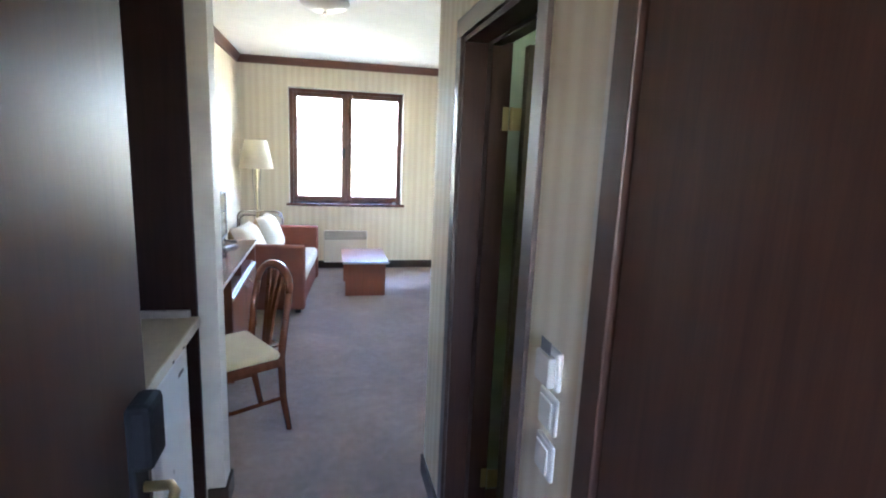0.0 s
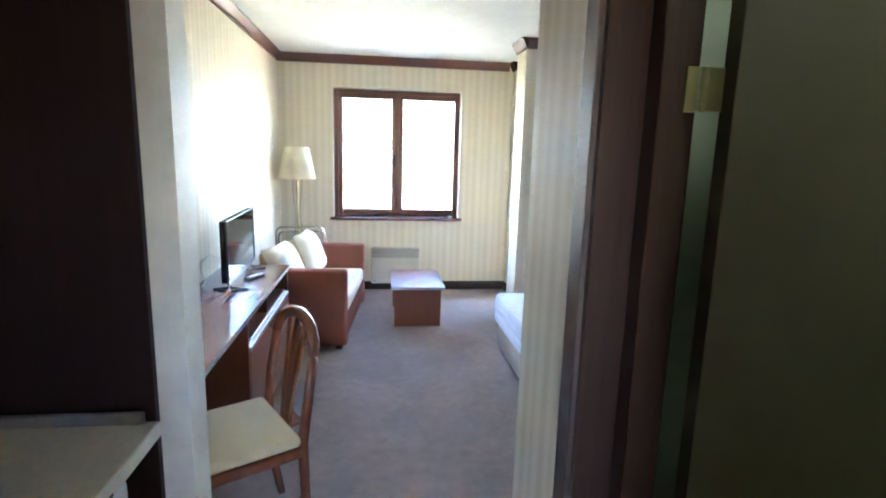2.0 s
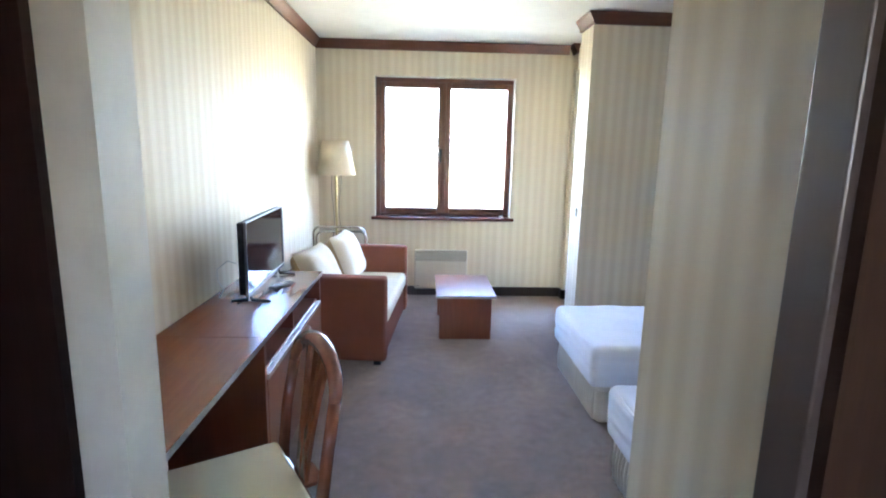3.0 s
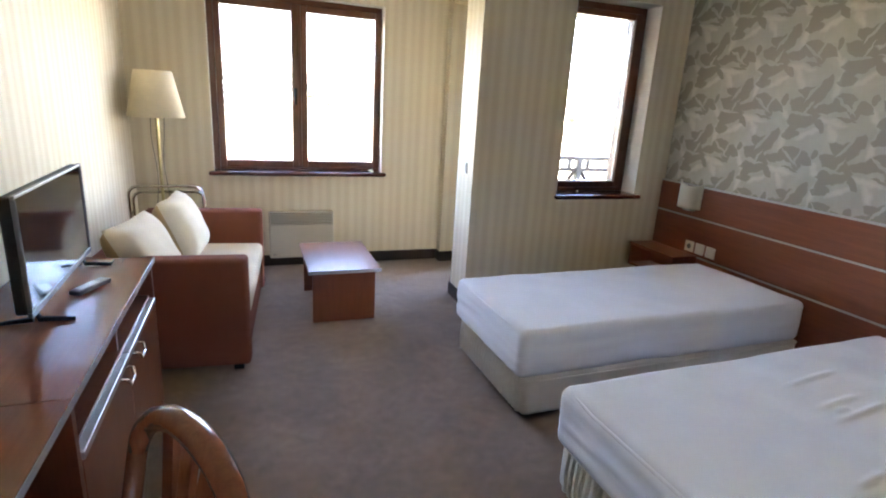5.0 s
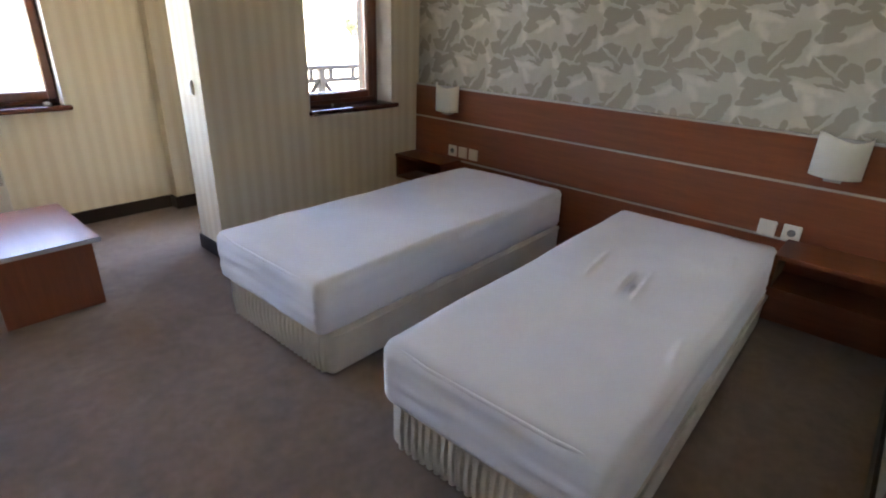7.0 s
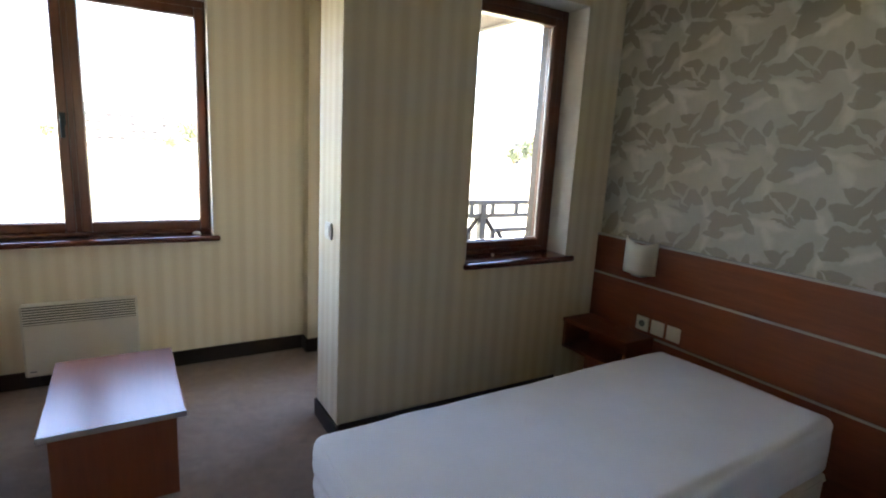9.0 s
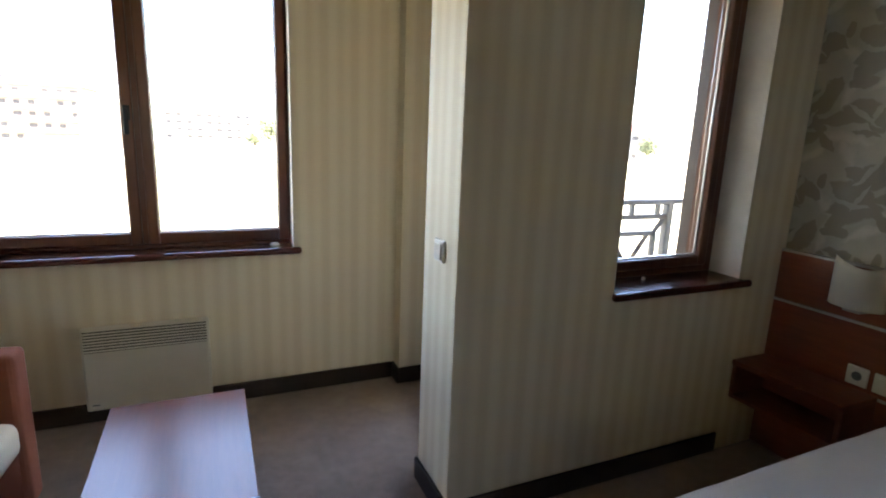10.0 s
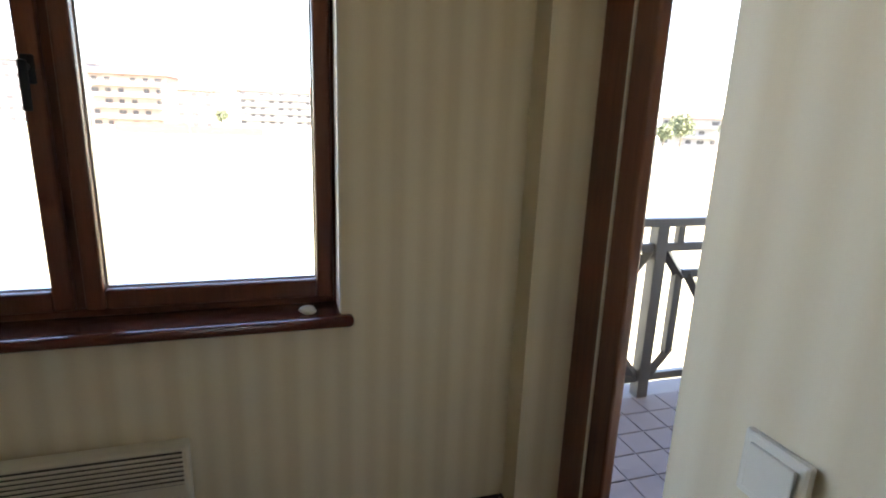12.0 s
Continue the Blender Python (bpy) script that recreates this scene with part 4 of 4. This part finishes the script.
def kitchen_counter():
    k = thing("kitchen_counter", pose(NICHE, 2.08, 0), "cream laminate kitchenette worktop with dark round sink", "counter")
    D, L = 0.59, 1.195
    part("worktop", boxes(((0.002, 0, 0.835), (D, L, 0.875), 0.004)), counter_mat, k)
    part("edge_band", boxes(((D - 0.001, 0.0, 0.838), (D + 0.002, L, 0.872))), white_plastic, k, "chipped pale edge band")
    for y in (0.06, 0.17, 0.33, 0.52, 0.80, 0.93):
        part("edge_chip", boxes(((D + 0.0015, y, 0.84), (D + 0.003, y + 0.018, 0.848))), dark_parts_and_shade, k)
    part("splash_strip", boxes(((0.004, L - 0.022, 0.875), (D - 0.03, L - 0.002, 0.905), 0.006), ((0.004, 0.02, 0.875), (0.022, L - 0.024, 0.905), 0.006)), alu, k, "grey splash strip")
    bm = bmesh.new()
    lathe(bm, [(0.145, 0.876), (0.150, 0.884), (0.140, 0.886), (0.13, 0.879), (0.10, 0.8775)], 40, (0.34, 0.54))
    part("sink", bm, black_plastic, k, "dark round sink")
    part("front_panel", boxes(((D - 0.06, 0.0, 0.08), (D - 0.04, 0.60, 0.83), 0.002)), cherry_z, k, "cherry veneer cupboard front")


kitchen_counter()


def mini_fridge():
    f = thing("mini_fridge", pose(-0.09, 2.70, 0), "white mini fridge under the kitchenette worktop", "fridge")
    part("body", boxes(((-0.45, 0.0, 0.02), (-0.005, 0.43, 0.82), 0.008)), fridge_white, f)
    d = part("door", boxes(((0.0, 0.0, 0.04), (0.045, 0.43, 0.815), 0.012, 3)), fridge_white, f)
    part("handle", boxes(((0.04, 0.005, 0.42), (0.066, 0.035, 0.80), 0.008)), fridge_white, d, "white moulded grip handle")
    part("badge", boxes(((0.0445, 0.30, 0.74), (0.047, 0.36, 0.752))), grey_plastic, d)
    for y in (0.04, 0.37):
        part("foot", boxes(((-0.04, y, 0), (-0.01, y + 0.03, 0.025))), black_plastic, f)


mini_fridge()


def kitchen_shelf():
    s = thing("wall_shelf", pose(NICHE, 2.08, 0), "dark brown open wall shelf above the worktop", "shelf")
    part("side_panel", boxes(((0.0, 1.165, 1.42), (0.28, 1.183, CEIL - 0.02))), niche_wood, s)
    part("side_panel", boxes(((0.0, 0.0, 1.42), (0.28, 0.018, CEIL - 0.02))), niche_wood, s)
    for z in (1.435, 1.705, 1.98):
        part("shelf_board", boxes(((0.002, 0.018, z), (0.275, 1.165, z + 0.02), 0.002)), frame_wood, s)


kitchen_shelf()
struct("wall_niche_side", boxes(((NICHE, 3.279, 0), (-0.04, 3.30, CEIL))), niche_wood, "dark brown veneered side of the kitchenette", "wall")


def lever(bm, sgn):
    tube(bm, [(0, 0, 0), (sgn * 0.045, 0, 0), (sgn * 0.055, -0.015, -0.003), (sgn * 0.055, -0.06, -0.025), (sgn * 0.052, -0.11, -0.06)], 0.009, 10)


def entrance_door():
    d = thing("door_entrance", pose(0.15, 1.20, 0), "dark brown veneered entrance door, open inwards", "door", "", "structure")
    part("door_leaf", boxes(((-0.042, 0.0, 0.008), (0.0, 0.88, 2.03), 0.002)), wenge_z, d)
    p = part("lock_plate", boxes(((0.0, 0.77, 0.86), (0.012, 0.83, 1.14), 0.004)), lock_black, d)
    part("card_reader", boxes(((0.002, 0.762, 1.035), (0.042, 0.838, 1.15), 0.012)), lock_black, d, "black card lock housing")
    bm = bmesh.new()
    lever(bm, 1)
    bmesh.ops.transform(bm, matrix=pose(0.008, 0.805, 0.985), verts=bm.verts)
    part("handle", bm, brass, d, "worn brass lever handle", True)


entrance_door()


def side_closet():
    c = thing("closet_door", pose(HALL, 1.18, 0), "dark brown closet door with lighter frame in the hall", "door", "", "structure")
    part("corner_post", boxes(((-0.006, 0.765, 0), (0.12, 0.789, 2.2), 0.003)), hall_white, c, "cream painted corner strip")
    part("jamb", boxes(((-0.012, 0.70, 0), (0.12, 0.764, 2.2), 0.004)), wenge_z, c, "dark brown door frame")
    part("jamb", boxes(((0.004, 0.688, 0), (0.12, 0.70, 2.2), 0.002)), niche_wood, c)
    part("door_leaf", boxes(((-0.002, 0.0, 0.01), (0.04, 0.687, 2.2), 0.002)), wenge_z, c)


side_closet()


def bathroom_door():
    d = thing("door_bathroom", pose(HALL, BD[0], 0), "dark brown bathroom doorway with door open inwards", "door", "", "structure")
    w, h = BD[1] - BD[0], BD[2]
    for lo, hi in (((-0.014, -0.065, 0), (0.0, 0.0, h)), ((-0.014, w, 0), (0.0, w + 0.065, h)), ((-0.014, -0.065, h), (0.0, w + 0.065, h + 0.065))):
        part("architrave", boxes((lo, hi, 0.003)), trim_wood, d, "glossy brown door trim")
    for lo, hi in (((-0.002, 0.0, 0), (0.15, 0.018, h - 0.018)), ((-0.002, w - 0.018, 0), (0.15, w, h - 0.018)), ((-0.002, 0.0, h - 0.018), (0.15, w, h))):
        part("jamb", boxes((lo, hi)), wenge_z, d)
    for lo, hi in (((0.08, w - 0.07, 0), (0.152, w - 0.018, h - 0.018)), ((0.075, 0.018, 0), (0.115, 0.032, h - 0.018)), ((0.075, 0.032, h - 0.032), (0.115, w - 0.07, h - 0.018))):
        part("door_stop", boxes((lo, hi, 0.002, 1)), wenge_z, d)
    l = part("door_leaf", boxes(((0.192, w - 0.118, 0.01), (0.83, w - 0.078, h - 0.03), 0.002)), olive_door, d, "olive-brown door leaf, open")
    for z in (0.25, 1.625):
        bm = boxes(((0.128, w - 0.0735, z + 0.01), (0.150, w - 0.0695, z + 0.09), 0.0008, 1), ((0.150, w - 0.088, z + 0.01), (0.163, w - 0.074, z + 0.09), 0.005), ((0.163, w - 0.084, z + 0.012), (0.194, w - 0.0795, z + 0.088)))
        part("hinge", bm, brass, l, "brass hinge")
    part("lock_strike", boxes(((0.118, 0.0175, 0.98), (0.146, 0.0195, 1.12))), brass, d)


bathroom_door()


def bathroom_fill_lamp():
    # Fixture out of view, added to light the room behind the open leaf.
    l = thing("ceiling_light", pose(1.75, 2.35, CEIL), "unseen round bathroom ceiling light, added to brighten the doorway", "lamp")
    bm = bmesh.new()
    lathe(bm, [(0.13, -0.002), (0.135, -0.02), (0.13, -0.03)], 28)
    part("rim", bm, white_plastic, l)
    bm = bmesh.new()
    lathe(bm, [(0.122, -0.031), (0.11, -0.05), (0.06, -0.065), (0.02, -0.068)], 28)
    m, nt, b = shader("lit_diffuser")
    b.inputs["Emission Color"].default_value = (1.0, 0.95, 0.72, 1)
    b.inputs["Emission Strength"].default_value = 0.5
    part("diffuser", bm, m, l, "glowing opal diffuser", True)


bathroom_fill_lamp()


def key_card_switch():
    k = thing("key_card_switch", pose(HALL, 2.08, 1.13, 0, 0, -90), "cream key card holder with card on hall wall", "switch")
    part("plate", boxes(((-0.042, -0.012, -0.042), (0.042, 0.0, 0.042), 0.006)), white_plastic, k)
    part("card_slot", boxes(((-0.034, -0.03, -0.035), (0.034, -0.012, 0.03), 0.004)), white_plastic, k)
    part("key_card", boxes(((-0.027, -0.022, 0.0), (0.02, -0.020, 0.058), 0.0005, 1)), grey_plastic, k, "printed grey-violet key card")


key_card_switch()
for z in (1.03, 0.925):
    light_switch("light_switch", pose(HALL, 2.08, z, 0, 0, -90), "rocker", "cream rocker light switch on hall wall")

# ---- balcony ----
BF = -0.05
struct("balcony_floor", boxes(((2.143, 6.933, BF - 0.25), (5.2, 8.75, BF - 0.004))), grout, "balcony slab with pale joints", "floor")
struct("balcony_soffit", boxes(((2.14, 6.931, 2.42), (3.53, 8.75, 2.52))), soffit_brown, "dull brown boarded balcony ceiling", "ceiling")
struct("soffit_edge", boxes(((3.531, 6.935, 2.40), (3.56, 8.75, 2.53))), alu, "grey metal edge strip of balcony roof", "trim")
struct("outer_reveal", boxes(((3.15, 6.861, 0.83), (3.19, 6.97, 2.27))), trim_wood, "brown outer lining beside the narrow window", "trim")


def railing():
    r = thing("balcony_railing", pose(2.14, 8.62, BF), "dark painted balcony railing with octagonal panels", "railing")
    L = 3.0
    part("top_rail", boxes(((0, -0.035, 0.965), (L, 0.035, 1.01), 0.006)), rail_dark, r)
    posts = (0.12, 0.98, 1.84, 2.70)
    for x in posts:
        part("post", boxes(((x - 0.034, -0.034, 0), (x + 0.034, 0.034, 0.97), 0.004)), rail_dark, r)
    for a, b in zip(posts, posts[1:]):
        a, b = a + 0.028, b - 0.028
        for z in (0.83, 0.09):
            part("cross_rail", boxes(((a, -0.018, z), (b, 0.018, z + 0.045), 0.003)), rail_dark, r)
        for x in (a + 0.10, b - 0.10, (a + b) / 2):
            part("baluster", boxes(((x - 0.02, -0.018, 0.865), (x + 0.02, 0.018, 0.97), 0.003)), rail_dark, r)
        for x in (a + 0.12, b - 0.12):
            part("baluster", boxes(((x - 0.024, -0.02, 0.25), (x + 0.024, 0.02, 0.70), 0.003)), rail_dark, r)
        for x, s in ((a, 1), (b, -1)):
            for z0, z1 in ((0.83, 0.68), (0.12, 0.27)):
                bm = bmesh.new()
                tube(bm, [(x + s * 0.02, 0, z0), (x + s * 0.14, 0, z1)], 0.03, 4)
                part("diagonal", bm, rail_dark, r)
        for s in (1, -1):
            bm = bmesh.new()
            xm = (a + b) / 2
            tube(bm, [(xm + s * 0.22, 0, 0.70), (xm, 0, 0.40)], 0.028, 4)
            part("diagonal", bm, rail_dark, r)
        part("cross_rail", boxes(((a + 0.14, -0.018, 0.68), (b - 0.14, 0.018, 0.725), 0.003)), rail_dark, r)


railing()

# ---- unseen wall, added to keep the sun off the balcony ----
struct("sun_shade_wall", boxes(((3.78, 6.78, -4.2), (14, 6.93, 9)), ((-0.9, 6.78, 2.76), (3.78, 6.93, 9))), plaster_out, "unseen outer wall added to keep sun off the balcony", "wall")

# ---- outdoors ----
GROUND = -4.2
struct("ground", boxes(((-1500, 8.9, GROUND - 1), (1500, 2500, GROUND)), ((-1500, -1500, GROUND - 1), (1500, 8.9, GROUND))), field, "bleached dry grass field outside the window", "field")


def block(name, x, y, w, d, storeys, rz, wall_mat, label, cols, flat):
    """A far building: storeys with dark panels for shaded openings on its front, and a pitched or flat roof."""
    b = thing(name, pose(x, y, GROUND, 0, 0, rz), label, "building")
    h = storeys * 3.0
    part("wall", boxes(((-w / 2, 0, 0), (w / 2, d, h))), wall_mat, b)
    if flat:
        part("roof", boxes(((-w / 2 - 0.5, -0.6, h), (w / 2 + 0.5, d + 0.5, h + 0.4))), concrete, b)
    else:
        bm = bmesh.new()
        vs = [bm.verts.new(p) for p in ((-w / 2 - 1, -1, h), (w / 2 + 1, -1, h), (w / 2 + 1, d + 1, h), (-w / 2 - 1, d + 1, h), (-w / 2 + 3, d / 2, h + 3.2), (w / 2 - 3, d / 2, h + 3.2))]
        for f in ((0, 1, 5, 4), (1, 2, 5), (2, 3, 4, 5), (3, 0, 4), (0, 3, 2, 1)):
            bm.faces.new([vs[i] for i in f])
        part("roof", bm, roof_red, b)
    for s in range(storeys):
        for c in range(cols):
            if (c * 7 + s * 3 + cols) % 4 == 0:
                continue
            cx = -w / 2 + (c + 0.5) * w / cols
            hw = w / cols * (0.26 if (c + s) % 3 else 0.34)
            # Panel proud of the wall; its dark colour paints the shade inside an opening.
            part("window", boxes(((cx - hw, -0.06, s * 3 + 1.0), (cx + hw * 0.7, 0.05, s * 3 + 2.2))), opening_shade, b)
        if s and not flat:
            part("balcony", boxes(((-w / 2 + 1, -1.3, s * 3 - 0.1), (w / 2 - 1, 0, s * 3 + 0.15))), concrete, b)


block("unfinished_building", -64, 190, 26, 14, 6, -8, concrete, "unfinished grey concrete apartment block with empty openings", 8, True)
block("unfinished_building", -40, 182, 20, 14, 5, -6, render_wall, "unfinished rendered block with gabled roof and empty openings", 6, False)
block("unfinished_building", -24, 192, 12, 12, 4, -4, render_wall, "low unfinished rendered block with open top floor", 3, True)
block("apartment_building", 2, 262, 36, 14, 5, 8, concrete, "pale apartment building with stacked balconies", 9, False)
block("apartment_building", 128, 150, 18, 10, 3, -40, concrete, "pale distant apartment building behind trees", 5, False)
block("apartment_building", -98, 160, 36, 14, 6, -14, concrete, "pale apartment building with stacked balconies", 9, False)
struct("boundary_wall", boxes(((-36, 150, GROUND), (-20, 150.4, GROUND + 2.6)), ((-20, 151, GROUND), (-3, 151.4, GROUND + 2.0))), roof_red, "long low brick-red boundary wall", "wall")
shed = thing("site_shed", pose(-44, 110, GROUND), "turquoise sheet-metal site shed", "shed")
part("wall", boxes(((-4, 0, 0), (4, 4, 2.6))), tin_green, shed)
part("roof", boxes(((-4.2, -0.2, 2.6), (4.2, 4.2, 2.8))), tin_green, shed)


def tree(x, y, h, seed):
    rng = random.Random(seed)
    t = thing("tree", pose(x, y, GROUND), "green leafy tree standing in the field", "tree", "trees in the field")
    bm = bmesh.new()
    tube(bm, [(0, 0, 0), (0.1, 0.05, h * 0.3), (0, 0.1, h * 0.7)], [0.22, 0.16, 0.06], 8)
    for k in range(6):
        a = k * 1.05 + rng.random()
        z = h * (0.3 + 0.06 * k)
        tube(bm, [(0.05, 0.05, z), (math.cos(a) * h * 0.16, math.sin(a) * h * 0.16, z + h * 0.12), (math.cos(a) * h * 0.28, math.sin(a) * h * 0.28, z + h * 0.2)], [0.09, 0.06, 0.03], 6)
    part("trunk", bm, bark, t)
    verts, faces = [], []
    for k in range(1500):
        u, v, w = rng.gauss(0, 1), rng.gauss(0, 1), rng.gauss(0, 1)
        n = math.sqrt(u * u + v * v + w * w)
        rad = h * 0.36 * (rng.random() ** 0.4) * (0.75 + 0.5 * noise.noise(Vector((u / n * 2, v / n * 2, w / n * 2 + seed))))
        c = Vector((u / n * rad, v / n * rad, h * 0.64 + w / n * rad * 0.9))
        e = Euler((rng.random() * 6, rng.random() * 6, rng.random() * 6)).to_matrix()
        s = h * 0.035 * (0.6 + rng.random())
        i = len(verts)
        verts += [tuple(c + e @ Vector(p)) for p in ((-s, 0, 0), (0, -s * 0.5, s * 0.1), (s, 0, 0), (0, s * 0.5, s * 0.1))]
        faces.append((i, i + 1, i + 2, i + 3))
    me = bpy.data.meshes.new("crown")
    me.from_pydata(verts, [], faces)
    me.materials.append(leaf)
    cr = new("crown", me)
    cr.parent = t


for k, (tx, ty, th) in enumerate(((14, 135, 7.5), (10, 128, 5.0), (19, 140, 6.0), (92, 112, 8.0), (84, 108, 6.0), (101, 106, 6.5), (112, 118, 7.0), (122, 108, 6.0), (-16, 186, 6.0), (78, 122, 5.0))):
    tree(tx, ty, th * 1.25, k + 1)

# small things
pebble = bmesh.new()
bmesh.ops.create_icosphere(pebble, subdivisions=2, radius=0.02)
for v in pebble.verts:
    v.co = Vector((v.co.x * 1.3, v.co.y * 0.8, v.co.z * 0.7)) * (1 + 0.35 * noise.noise(v.co * 60))
crumple = tagged(new("crumpled_paper", finish("crumpled_paper", pebble, white_plastic)), "small crumpled white paper on the sill", "paper")
crumple.matrix_world = pose(1.315, 7.91, 0.847)

# balcony tiles
tile_mesh = finish("tile", boxes(((-0.072, -0.072, 0), (0.072, 0.072, 0.008), 0.002, 1)), tile_mat)
floor_ob = bpy.data.objects["balcony_floor"]
for i in range(18):
    for j in range(11):
        o = new("tile", tile_mesh)
        o.parent = floor_ob
        o.location = (2.24 + i * 0.15, 7.03 + j * 0.15, BF - 0.006)
